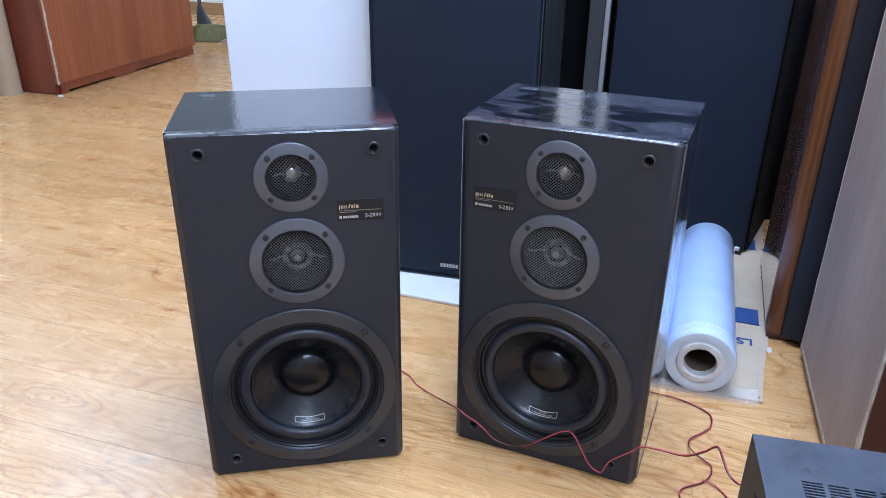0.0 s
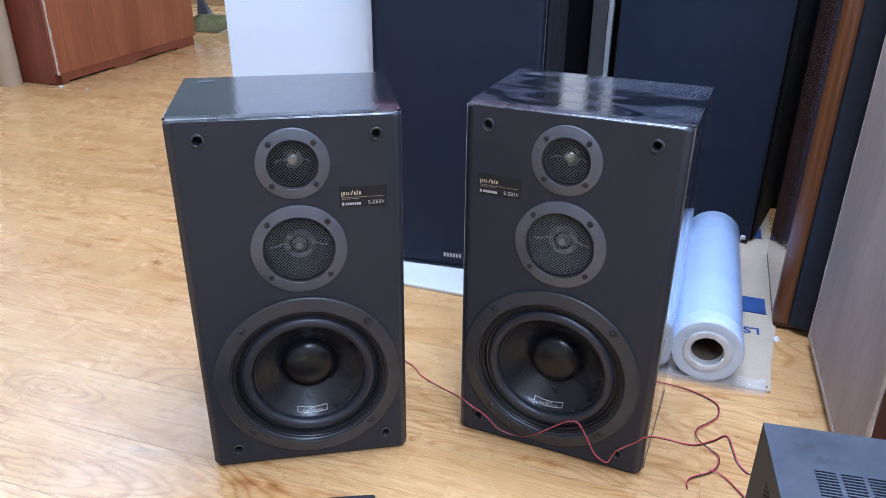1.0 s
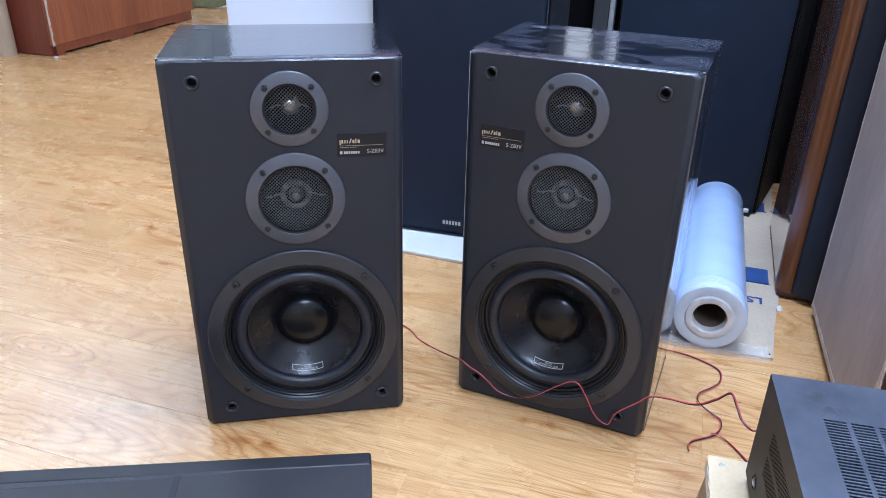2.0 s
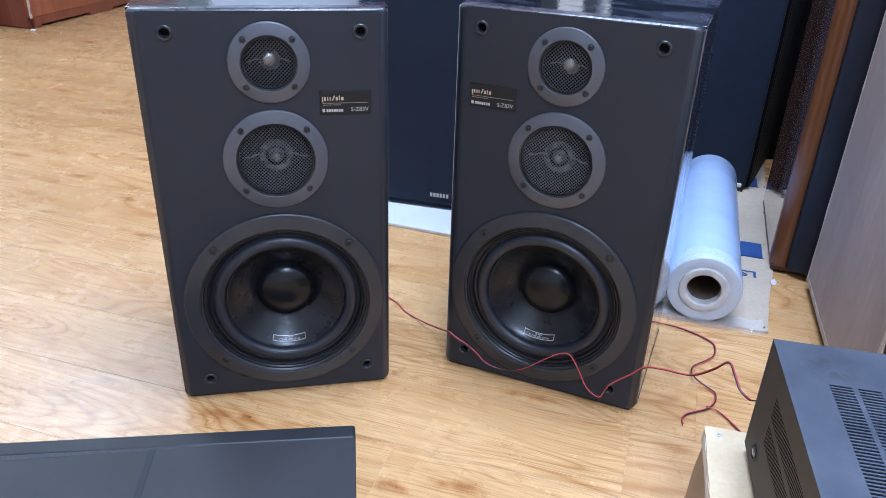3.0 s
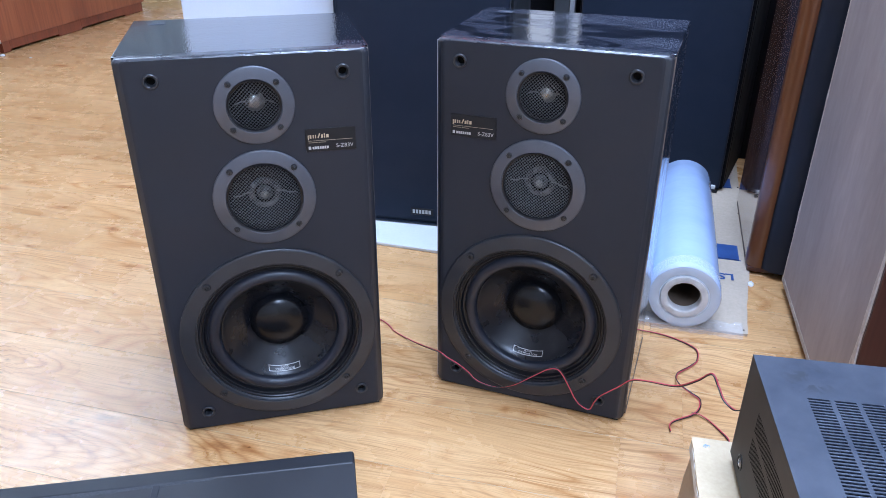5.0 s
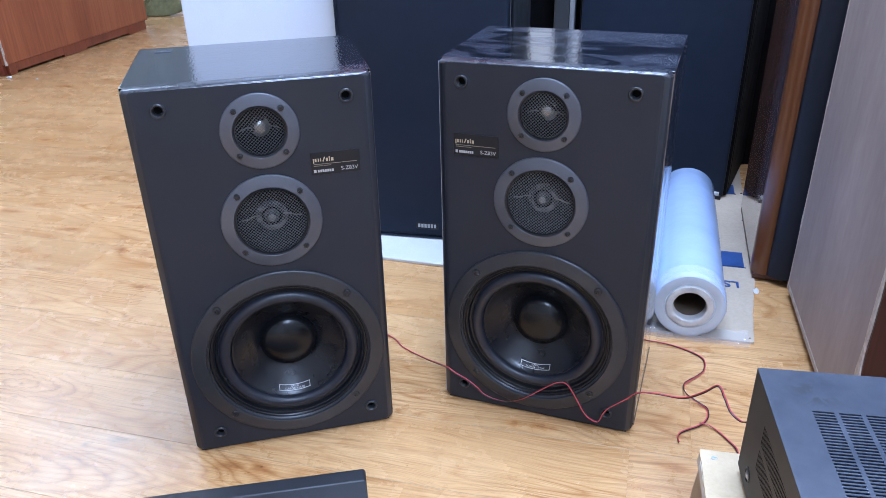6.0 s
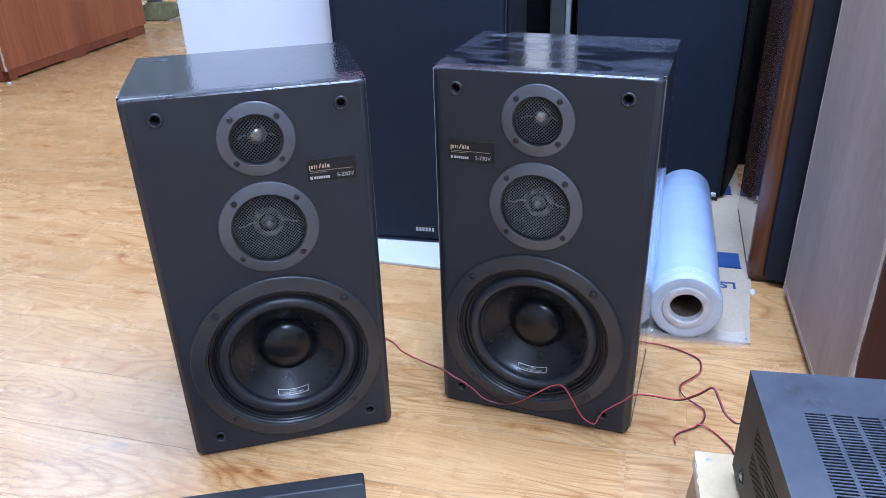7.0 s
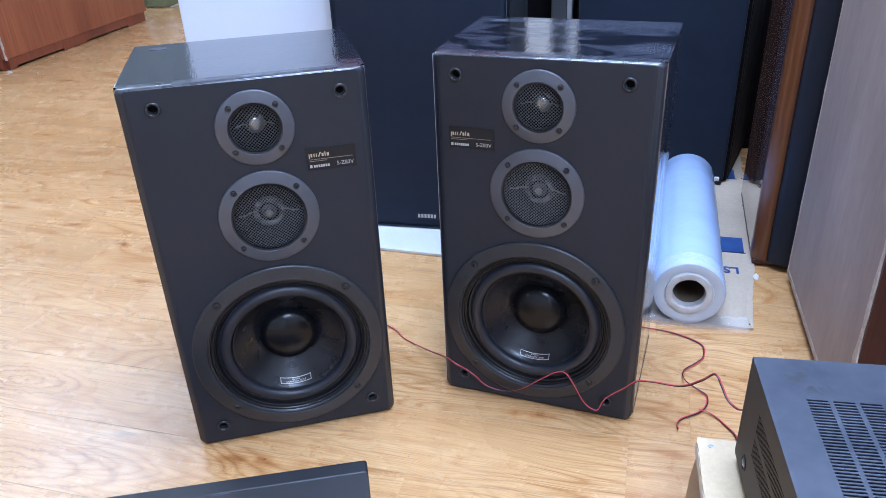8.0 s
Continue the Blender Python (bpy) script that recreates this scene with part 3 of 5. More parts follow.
def rounded_outline(w, z0, z1, r, n=5):
    """Points of a rounded rectangle in the xz plane, counter-clockwise."""
    out = []
    for cx, cz, a in ((w / 2 - r, z0 + r, -90), (w / 2 - r, z1 - r, 0), (-w / 2 + r, z1 - r, 90), (-w / 2 + r, z0 + r, 180)):
        for k in range(n + 1):
            t = radians(a + 90 * k / n)
            out.append((cx + r * math.cos(t), cz + r * math.sin(t)))
    return out


# ---- the room ----
def plank_mesh(length, width, name="plank"):
    bm = bmesh.new()
    t, c = 0.010, 0.0005
    x, y, e = length / 2, width / 2 - 0.00005, 0.0
    low = [bm.verts.new((sx * x, sy * y, -t)) for sx, sy in ((-1, -1), (1, -1), (1, 1), (-1, 1))]
    mid = [bm.verts.new((sx * x, sy * y, -0.00035)) for sx, sy in ((-1, -1), (1, -1), (1, 1), (-1, 1))]
    top = [bm.verts.new((sx * (x - e), sy * (y - c), 0)) for sx, sy in ((-1, -1), (1, -1), (1, 1), (-1, 1))]
    for k in range(4):
        j = (k + 1) % 4
        bm.faces.new((low[k], low[j], mid[j], mid[k]))
        bm.faces.new((mid[k], mid[j], top[j], top[k]))
    bm.faces.new(top)
    me = mesh_of(bm, name, smooth=False)
    me.materials.append(M_LAMINATE)
    me.materials.append(M_JOINT)
    for p in me.polygons:
        if 0.2 < p.normal.z < 0.95 and abs(p.normal.y) > 0.2:
            p.material_index = 1
    return me


A0, A1, B0, B1 = -4.2, 1.02, -2.6, 4.92  # the room's inner faces, along and across the planks


def build_room():
    bm = slab((A0 - 0.2, B0 - 0.2, -0.06), (A1 + 0.2, B1 + 0.2, -0.0102))
    floor = part("floor", bm, M_UNDER, None, smooth=False)
    floor.matrix_world = ROOM
    tagged(floor, "light oak laminate plank floor with glossy worn finish", "floor", kind="structure")
    h = CEILING_Z
    for name, lo, hi in (
        ("wall_north", (A0 - 0.12, B1, 0), (A1 + 0.12, B1 + 0.12, h)),
        ("wall_south", (A0 - 0.12, B0 - 0.12, 0), (A1 + 0.12, B0, h)),
        ("wall_east", (A1, B0, 0), (A1 + 0.12, B1, h)),
        ("wall_west", (A0 - 0.12, B0, 0), (A0, B1, h)),
    ):
        w = part(name, slab(lo, hi), M_WALL, None, smooth=False)
        w.matrix_world = ROOM
        tagged(w, "plain white painted room wall", "wall", kind="structure")
    c = part("ceiling", slab((A0 - 0.12, B0 - 0.12, h), (A1 + 0.12, B1 + 0.12, h + 0.1)), M_CEIL, None, smooth=False)
    c.matrix_world = ROOM
    tagged(c, "plain white painted ceiling", "ceiling", kind="structure")
    b = part("baseboard", slab((A0, B1 - 0.014, 0.0), (A1, B1 - 0.0005, 0.085), 0.003), M_BASEBOARD, None)
    b.matrix_world = ROOM
    tagged(b, "brown wooden baseboard along white wall", "baseboard", kind="structure")
    return floor


FLOOR = build_room()


# ---- loudspeakers ----


def screw(parent, x, z, y, r=0.0047):
    bm = lathe([(r, y), (r, y - 0.0012), (r * 0.86, y - 0.0021), (r * 0.45, y - 0.0024), (r * 0.4, y - 0.0012), (0, y - 0.0010)], x, z, 16)
    for dx, dz in ((0.30, 0.75), (0.75, 0.30)):
        box(bm, (x - r * dx * 0.45, y - 0.00245, z - r * dz * 0.45), (x + r * dx * 0.45, y - 0.0012, z + r * dz * 0.45))
    # flat black ring round the head, painting the shade of its recess
    part("screw_well", lathe([(r * 1.18, y + 0.0008), (r * 1.15, y - 0.0003), (r * 0.9, y - 0.0003)], x, z, 18), M_GASKET, parent)
    return part("screw", bm, M_SCREW, parent, "black cross-head screw")


def wire_mesh_grille(cx, cz, radius, y0, bulge, pitch, width):
    """Two families of crossing wires over a round opening, slightly domed."""
    bm = bmesh.new()
    for fam in (1, -1):
        ang = radians(45 * fam)
        c, s = math.cos(ang), math.sin(ang)
        n = int(radius / pitch)
        for i in range(-n, n + 1):
            off = i * pitch
            half = math.sqrt(max(radius * radius - off * off, 0))
            if half < pitch * 0.6:
                continue
            prev = None
            k = 10
            for j in range(k + 1):
                t = -half + 2 * half * j / k
                y = y0 - bulge * (1 - (t * t + off * off) / radius ** 2) - (0.0002 if fam > 0 else 0)
                row = []
                for w, dy in ((-width, 0.0), (0.0, -0.0007), (width, 0.0)):
                    u, v = t, off + w * 0.5
                    row.append(bm.verts.new((cx + u * c - v * s, y + dy, cz + u * s + v * c)))
                if prev:
                    for q in range(2):
                        bm.faces.new((prev[q], prev[q + 1], row[q + 1], row[q]))
                prev = row
    return bm


def baffle_mesh(holes):
    bm = bmesh.new()
    n = 5
    loops = []
    for ang in (None, 0, 18, 36, 54, 72, 90):
        if ang is None:
            inset, drop, y = 0.0, 0.0, 0.020
        else:
            inset, drop, y = 0.0130 * (1 - math.cos(radians(ang))), 0.0026 * (1 - math.cos(radians(ang))), 0.0095 * (1 - math.sin(radians(ang)))
        pts = rounded_outline(SP_W - 2 * inset, 0.0034 + drop, SP_H - drop, 0.0068 - drop * 0.3, n)
        loops.append([bm.verts.new((x, y, z)) for x, z in pts])
    for a, b in zip(loops, loops[1:]):
        for k in range(len(a)):
            j = (k + 1) % len(a)
            bm.faces.new((a[k], a[j], b[j], b[k]))
    edges = [bm.edges.get((loops[-1][k], loops[-1][(k + 1) % len(loops[-1])])) for k in range(len(loops[-1]))]
    walls = []
    for cx, cz, r, seg in holes:
        ring = [bm.verts.new((cx + r * math.cos(2 * math.pi * k / seg), 0.0, cz + r * math.sin(2 * math.pi * k / seg))) for k in range(seg)]
        edges += [bm.edges.new((ring[k], ring[(k + 1) % seg])) for k in range(seg)]
        walls.append(ring)
    bmesh.ops.triangle_fill(bm, use_beauty=True, use_dissolve=False, edges=edges)
    inside = [f for f in bm.faces if abs(f.calc_center_median().y) < 1e-6 and any((f.calc_center_median().x - cx) ** 2 + (f.calc_center_median().z - cz) ** 2 < (r * 0.985) ** 2 and all((v.co.x - cx) ** 2 + (v.co.z - cz) ** 2 < (r * 1.01) ** 2 for v in f.verts) for cx, cz, r, seg in holes)]
    bmesh.ops.delete(bm, geom=inside, context="FACES_ONLY")
    for ring in walls:
        back = [bm.verts.new((v.co.x, 0.016, v.co.z)) for v in ring]
        for k in range(len(ring)):
            j = (k + 1) % len(ring)
            bm.faces.new((ring[k], ring[j], back[j], back[k]))
    return bm


def bar(parent, name, x0, z0, x1, z1, y, material, label=""):
    return part(name, slab((min(x0, x1), y - 0.0003, min(z0, z1)), (max(x0, x1), y, max(z0, z1))), material, parent, label, smooth=False)


def loudspeaker(m, side, label):
    """side: +1 has its name plate to the right of the drivers, -1 to the left."""
    sp = thing("loudspeaker", m, label, "loudspeaker", "pair of loudspeakers")
    wx, wz = 0.0050 * side, 0.1530
    mx, mz = 0.0048 * side + 0.0010, 0.3634
    tx, tz = 0.0048 * side + 0.0010, 0.4856
    socks = [(-0.1098 * side, 0.0332), (0.1150 * side, 0.0362), (-0.1085 * side, 0.5215), (0.1150 * side, 0.5215)]
    holes = [(wx, wz, 0.1115, 64), (mx, mz, 0.0480, 48), (tx, tz, 0.0325, 40)] + [(x, z, 0.0068, 20) for x, z in socks]
    body = bmesh.new()
    box(body, (-SP_W / 2 - 0.0014, 0.0185, 0.0058), (SP_W / 2 + 0.0014, SP_D, SP_H - 0.001), 0.0012, 2)
    bmesh.ops.delete(body, geom=[f for f in body.faces if f.normal.y < -0.9], context="FACES_ONLY")
    cab = part("cabinet_body", body, M_VINYL[side], sp, "glossy worn black vinyl cabinet")
    for fx in (-0.11, 0.11):
        for fy in (0.035, SP_D - 0.035):
            ft = bmesh.new()
            bmesh.ops.create_cone(ft, cap_ends=True, segments=18, radius1=0.011, radius2=0.013, depth=0.0062, matrix=pose(fx, fy, 0.0031))
            part("foot", ft, M_GASKET, sp, "black rubber foot")
    # black slab added as the contact shadow under the baffle
    part("contact_shadow_slab", slab((-SP_W / 2 + 0.0070, 0.0040, 0.0008), (SP_W / 2 - 0.0070, SP_D - 0.003, 0.0056), 0.0006, 1), M_GASKET, sp, "added black slab, the contact shadow below the front", smooth=False)
    baffle = part("baffle", baffle_mesh(holes), M_BAFFLE, sp, "matt dark grey front baffle", angle=30)
    baffle.data.materials.append(M_MOULD)
    baffle.data.materials.append(M_BAFFLESIDE)
    for p in baffle.data.polygons:
        if p.normal.z > 0.2 and p.center.z > SP_H - 0.006:
            p.material_index = 1
        elif 0.2 < abs(p.normal.x) < 0.8 and abs(p.center.x) > SP_W / 2 - 0.014:
            p.material_index = 2
    # thin rubbed line where baffle and cabinet meet; pale one: a painted glint
    for sx in (-1, 1):
        pale = side < 0 and sx < 0
        reach, back = (-0.0002, 0.0100) if pale else (0.0004, 0.0196)
        e = slab((sx * (SP_W / 2 + reach) - 0.0009, back - 0.0020, 0.009), (sx * (SP_W / 2 + reach) + 0.0009, back, SP_H - 0.004))
        part("wear_glint_seam", e, M_EDGEGLINT if pale else M_EDGE, sp, "pale line painted as a glint on the edge" if pale else "rubbed brown edge", smooth=False)
        # strip painted dark where the gap under the cabinet lies in shade
        part("gap_line", slab((sx * (SP_W / 2 + 0.0012) - 0.0010, 0.0200, 0.0042), (sx * (SP_W / 2 + 0.0012) + 0.0010, SP_D - 0.001, 0.0060)), M_GAPLINE_FLECK, sp, "thin brown-black strip painting the shaded gap below", smooth=False)
    # old adhesive pad left on the lid
    pad = slab((-0.126, SP_D - 0.034, SP_H - 0.0012), (-0.104, SP_D - 0.022, SP_H - 0.0003), 0.0003, 1)
    part("adhesive_pad", pad, M_PAD, sp, "small translucent adhesive pad")
    # woofer
    wo = part("woofer", lathe([(0.1358, 0.0004), (0.1358, -0.0026), (0.1350, -0.0036), (0.1338, -0.0042), (0.1322, -0.0045), (0.1160, -0.0066), (0.1150, -0.0060), (0.1144, -0.0036), (0.1136, -0.0030), (0.1128, -0.0034), (0.1116, -0.0022), (0.1112, 0.0040), (0.1112, 0.012)], wx, wz, 112),
              M_WFLANGE, sp, "round dark grey woofer with metal flange")
    part("gasket", lathe([(0.1118, 0.0005), (0.1104, -0.0014), (0.1090, -0.0016), (0.1080, -0.0006), (0.1076, 0.0024), (0.1066, 0.0030), (0.1056, 0.0022), (0.1046, 0.0024), (0.1038, 0.0040), (0.1026, 0.0072), (0.1008, 0.0078), (0.0990, 0.0088)], wx, wz, 112), M_GASKET, wo, "black stepped gasket ring")
    part("surround", lathe([(0.1000, 0.0085), (0.0990, 0.0082)] + arc(0.0905, 0.0082, 0.0084, 0, -180, 16) + [(0.0818, 0.0092), (0.0812, 0.0104), (0.0800, 0.0106)], wx, wz, 96), M_RUBBER, wo, "black rubber surround roll")
    cone = [(0.0814, 0.0100), (0.0808, 0.0092), (0.0800, 0.0096)] + [(0.0800 - (0.0800 - 0.0385) * t, 0.0100 + 0.0322 * (t ** 0.86)) for t in [k / 14 for k in range(1, 15)]]
    co = part("cone", lathe(cone + [(0.0375, 0.046)], wx, wz, 96), M_CONE, wo, "glossy black polymer cone")
    cap = [(0.0425, 0.0410), (0.0421, 0.0375)] + [(0.0412 * math.cos(radians(a)), 0.0372 - 0.0190 * math.sin(radians(a))) for a in range(5, 86, 8)] + [(0, 0.0182)]
    part("dust_cap", lathe(cap, wx, wz, 64), M_CAP, wo, "shiny black dust cap")
    for a in (45, 135, 225, 315):
        screw(wo, wx + 0.1248 * math.cos(radians(a)), wz + 0.0012 + 0.1248 * math.sin(radians(a)), -0.0054, 0.0052)
    # printed label on the lower slope of the cone
    slope = -math.degrees(math.atan2(0.0310, 0.0397)) - 2.0
    lm = Matrix.Translation((wx, 0.0166, wz - 0.0725)) @ Matrix.Rotation(radians(slope), 4, "X")
    lb = bmesh.new()
    hw, hh, tk = 0.0232, 0.0046, 0.0009

    def bent(p):
        q = lm @ Vector(p)
        r = wz - q.z
        return Vector((wx + r * math.sin((q.x - wx) / r), q.y, wz - r * math.cos((q.x - wx) / r)))

    for k in range(12):
        xa, xb = -hw + 2 * hw * k / 12, -hw + 2 * hw * (k + 1) / 12
        for za in (-hh, hh - tk):
            box(lb, (xa, -0.0006, za), (xb, 0, za + tk))
    for xa in (-hw, hw - tk):
        box(lb, (xa, -0.0006, -hh), (xa + tk, 0, hh))
    for v in lb.verts:
        v.co = bent(v.co)
    part("cone_label", lb, M_SILVER, wo, "thin silver frame printed on cone", smooth=False)
    for words, dz, hgt in (("ELASTIC", 0.0018, 0.0023), ("COMPOSITE CONE", -0.0017, 0.0025)):
        me = lettering(words, hgt)
        for v in me.vertices:
            v.co = bent((v.co.x, v.co.y - 0.0005, v.co.z + dz))
        part("cone_lettering", me, M_SILVER, wo, "small silver lettering")
    part("rear_cup", lathe([(0.112, 0.012), (0.10, 0.06), (0, 0.062)], wx, wz, 32), M_RECESS, wo)
    # midrange
    mi = part("midrange", lathe([(0.0652, 0.0004), (0.0652, -0.0018), (0.0646, -0.0027), (0.0636, -0.0031), (0.0492, -0.0052), (0.0482, -0.0044), (0.0476, -0.001), (0.0476, 0.006)], mx, mz, 72), M_FLANGE, sp, "round grey midrange with wire mesh")
    part("mesh_rim", lathe([(0.0484, -0.0030), (0.0476, -0.0056), (0.0458, -0.0050), (0.0452, -0.0005), (0.0452, 0.005)], mx, mz, 64), M_GASKET, mi, "black mesh rim")
    part("wire_mesh", wire_mesh_grille(mx, mz, 0.0455, -0.0012, 0.0040, 0.0032, 0.00080), M_MESH, mi, "grey crossed wire mesh", smooth=False)
    part("driver_cone", lathe([(0.0462, 0.004), (0.0430, 0.0022), (0.0402, 0.0052)] + [(0.0400 - 0.0021 * k, 0.0052 + 0.00145 * k + (0.0009 if k % 2 else 0.0)) for k in range(1, 11)], mx, mz, 56), M_MIDCONE, mi, "dark cone")
    part("dust_cap", lathe([(0.0100, 0.0190), (0.0096, 0.0165)] + [(0.0092 * math.cos(radians(a)), 0.0160 - 0.0070 * math.sin(radians(a))) for a in range(5, 86, 10)] + [(0, 0.0090)], mx, mz, 40), M_MIDCAP, mi, "grey dust cap")
    part("cap_groove", lathe([(0.0132, 0.0160), (0.0120, 0.0200), (0.0098, 0.0200)], mx, mz, 40), M_RECESS, mi)
    for sx in (-1, 1):
        lead = smooth_path([(mx + sx * 0.016, 0.0135, mz + 0.003), (mx + sx * 0.024, 0.0085, mz + 0.0045), (mx + sx * 0.031, 0.0095, mz + 0.001), (mx + sx * 0.039, 0.0060, mz + 0.002)], 5)
        part("lead_wire", tube(lead, 0.0010, 6), M_LEAD, mi, "thin grey lead wire")
    part("cap_tip", lathe([(0.0050, 0.0102), (0.0042, 0.0082), (0.0024, 0.0070), (0, 0.0066)], mx, mz, 24), M_DOME, mi, "small pale tip on the cap")
    part("cap_ring", lathe([(0.0212, 0.0195), (0.0208, 0.0160), (0.0196, 0.0146), (0.0160, 0.0136), (0.0140, 0.0142), (0.0132, 0.0162)], mx, mz, 40), M_PALERING, mi, "grey ring round cap")
    for a in (45, 135, 225, 315):
        screw(mi, mx + 0.0560 * math.cos(radians(a)), mz + 0.0560 * math.sin(radians(a)), -0.0040, 0.0038)
    # tweeter
    tw = part("tweeter", lathe([(0.0486, 0.0004), (0.0486, -0.0018), (0.0480, -0.0027), (0.0470, -0.0031), (0.0338, -0.0052), (0.0328, -0.0044), (0.0322, -0.001), (0.0322, 0.006)], tx, tz, 64), M_FLANGE, sp, "round grey tweeter with wire mesh")
    part("mesh_rim", lathe([(0.0330, -0.0030), (0.0322, -0.0056), (0.0306, -0.0050), (0.0300, -0.0005), (0.0300, 0.005)], tx, tz, 56), M_GASKET, tw, "black mesh rim")
    part("wire_mesh", wire_mesh_grille(tx, tz, 0.0303, -0.0012, 0.0036, 0.0032, 0.00080), M_MESH, tw, "grey crossed wire mesh", smooth=False)
    part("driver_recess", lathe([(0.0312, 0.004), (0.0270, 0.012), (0.0160, 0.0185), (0.0130, 0.0190)], tx, tz, 48), M_RECESS, tw)
    part("dome", lathe([(0.0130, 0.0192)] + [(0.0122 * math.cos(radians(a)), 0.0188 - 0.0090 * math.sin(radians(a))) for a in range(0, 86, 12)] + [(0, 0.0098)], tx, tz, 40), M_DOME, tw, "pale metal dome")
    for sx in (-1, 1):
        lead = smooth_path([(tx + sx * 0.010, 0.0130, tz + 0.001), (tx + sx * 0.016, 0.0115, tz + 0.002), (tx + sx * 0.024, 0.0100, tz - 0.001)], 5)
        part("lead_wire", tube(lead, 0.0008, 6), M_LEAD, tw, "thin grey lead wire")
    for a in (45, 135, 225, 315):
        screw(tw, tx + 0.0398 * math.cos(radians(a)), tz + 0.0398 * math.sin(radians(a)), -0.0041, 0.0036)
    # sockets for the missing front cover
    for x, z in socks:
        so = part("cover_socket", lathe([(0.0092, 0.0003), (0.0092, -0.0016), (0.0084, -0.0026), (0.0068, -0.0026), (0.0056, -0.0012), (0.0050, 0.002), (0.0050, 0.012)], x, z, 28), M_WFLANGE, sp, "round plastic socket for the cover")
        part("socket_bore", lathe([(0.0051, 0.006), (0, 0.0062)], x, z, 20), M_SLOT, so)
    # name plate
    bx = 0.0950 * side
    x0, x1, z0, z1 = bx - 0.0318, bx + 0.0318, 0.4205, 0.4510
    bd = part("name_plate", slab((x0, -0.0011, z0), (x1, 0.0, z1), 0.0003, 1), M_BADGE, sp, "small black name plate with gold print")
    y = -0.0012
    # gold mark: a row of slim upright strokes cut by one long slanting stroke
    for px, pw, b0, b1 in ((0.0030, 0.0013, -2.0, 4.6), (0.0054, 0.0022, 0.0, 4.6), (0.0092, 0.0014, 0.0, 4.6), (0.0122, 0.0012, 0.0, 4.6), (0.0196, 0.0026, 0.0, 4.6), (0.0234, 0.0013, 0.0, 6.2), (0.0262, 0.0030, 0.0, 4.6)):
        bar(bd, "logo_stroke", x0 + px, 0.4386 + b0 * 0.00095, x0 + px + pw, 0.4386 + b1 * 0.00095, y, M_GOLD)
    slant = slab((-0.0007, -0.0003, -0.0024), (0.0007, 0.0, 0.0042))
    slant.transform(Matrix.Translation((x0 + 0.0166, y, 0.4408)) @ Matrix.Rotation(radians(24), 4, "Y"))
    part("logo_stroke", slant, M_GOLD, bd, smooth=False)
    for pa, pb, pz in ((0.0035, 0.0085, 0.4349), (0.0093, 0.0175, 0.4349), (0.0183, 0.0385, 0.4349), (0.0395, 0.0590, 0.4349), (0.0035, 0.0150, 0.4326), (0.0160, 0.0255, 0.4326)):
        bar(bd, "print_line", x0 + pa, pz, x0 + pb, pz + 0.0007, y, M_DIMGOLD)
    bar(bd, "logo_mark", x0 + 0.0030, 0.4240, x0 + 0.0062, 0.4280, y, M_SILVER)
    for k in range(7):
        bar(bd, "logo_stroke", x0 + 0.0080 + k * 0.0030, 0.4242, x0 + 0.0103 + k * 0.0030, 0.4276, y, M_SILVER)
    me = lettering("S-Z83V", 0.0052)
    me.transform(Matrix.Translation((x0 + 0.0490, y, 0.4268)))
    part("model_lettering", me, M_SILVER, bd, "thin silver model lettering")
    return sp


loudspeaker(pose(-0.1730, 0.8683, 0, 0, 0, 11.3), 1, "black three-way loudspeaker without front cover on oak floor")
loudspeaker(pose(0.1931, 0.8948, 0, 0, 0, -22.1), -1, "black three-way loudspeaker with cable across its front")


# ---- loose front cover lying on the floor ----
def front_cover():
    ob = thing("speaker_cover", pose(-0.064, 0.769, 0, 0, 0, 7.0), "black cloth speaker cover lying flat on floor", "speaker cover")
    L, D, T = 0.522, 0.272, 0.025
    fr = bmesh.new()
    for lo, hi in (((-L, -0.028, 0.0), (0, 0, T)), ((-L, -D, 0.0), (0, -D + 0.028, T)), ((-L, -D + 0.0282, 0.0), (-L + 0.013, -0.0282, T)), ((-0.013, -D + 0.0282, 0.0), (0, -0.0282, T))):
        box(fr, lo, hi, 0.0045, 3)
    part("cover_frame", fr, M_COVERFRAME, ob, "black wrapped frame")
    part("cross_bar", slab((-0.263, -D + 0.0285, 0.004), (-0.254, -0.0285, T + 0.0008), 0.0003, 1), M_COVERBAR, ob, "black cross bar")
    # tapered paler strip: light on the sloping cloth, painted as a part
    lip = bmesh.new()
    rows = [[lip.verts.new((-L + 0.014 + (L - 0.20) * k / 30, y - 0.0002 * math.sin(k), z)) for y, z in ((-0.0275, T + 0.0009), (-0.0275 - 0.011 * (1 - 0.85 * k / 30), T + 0.0005), (-0.0275 - 0.011 * (1 - 0.85 * k / 30), T - 0.002), (-0.0275, T - 0.002))] for k in range(31)]
    for a, b in zip(rows, rows[1:]):
        for k in range(4):
            lip.faces.new((a[k], a[(k + 1) % 4], b[(k + 1) % 4], b[k]))
    part("cloth_sheen_strip", lip, M_COVERSHEEN, ob, "paler strip painting sheen along the cloth", smooth=False)
    cl = bmesh.new()
    n = 24
    vs = [[cl.verts.new((-L + 0.0120 + (L - 0.0128) * i / n, -D + 0.0270 + (D - 0.054) * j / n, T + 0.0003)) for j in range(n + 1)] for i in range(n + 1)]
    for i in range(n):
        for j in range(n):
            cl.faces.new((vs[i][j], vs[i + 1][j], vs[i + 1][j + 1], vs[i][j + 1]))
    part("cover_cloth", cl, M_COVERCLOTH, ob, "thin taut grey-black cloth")
    return ob


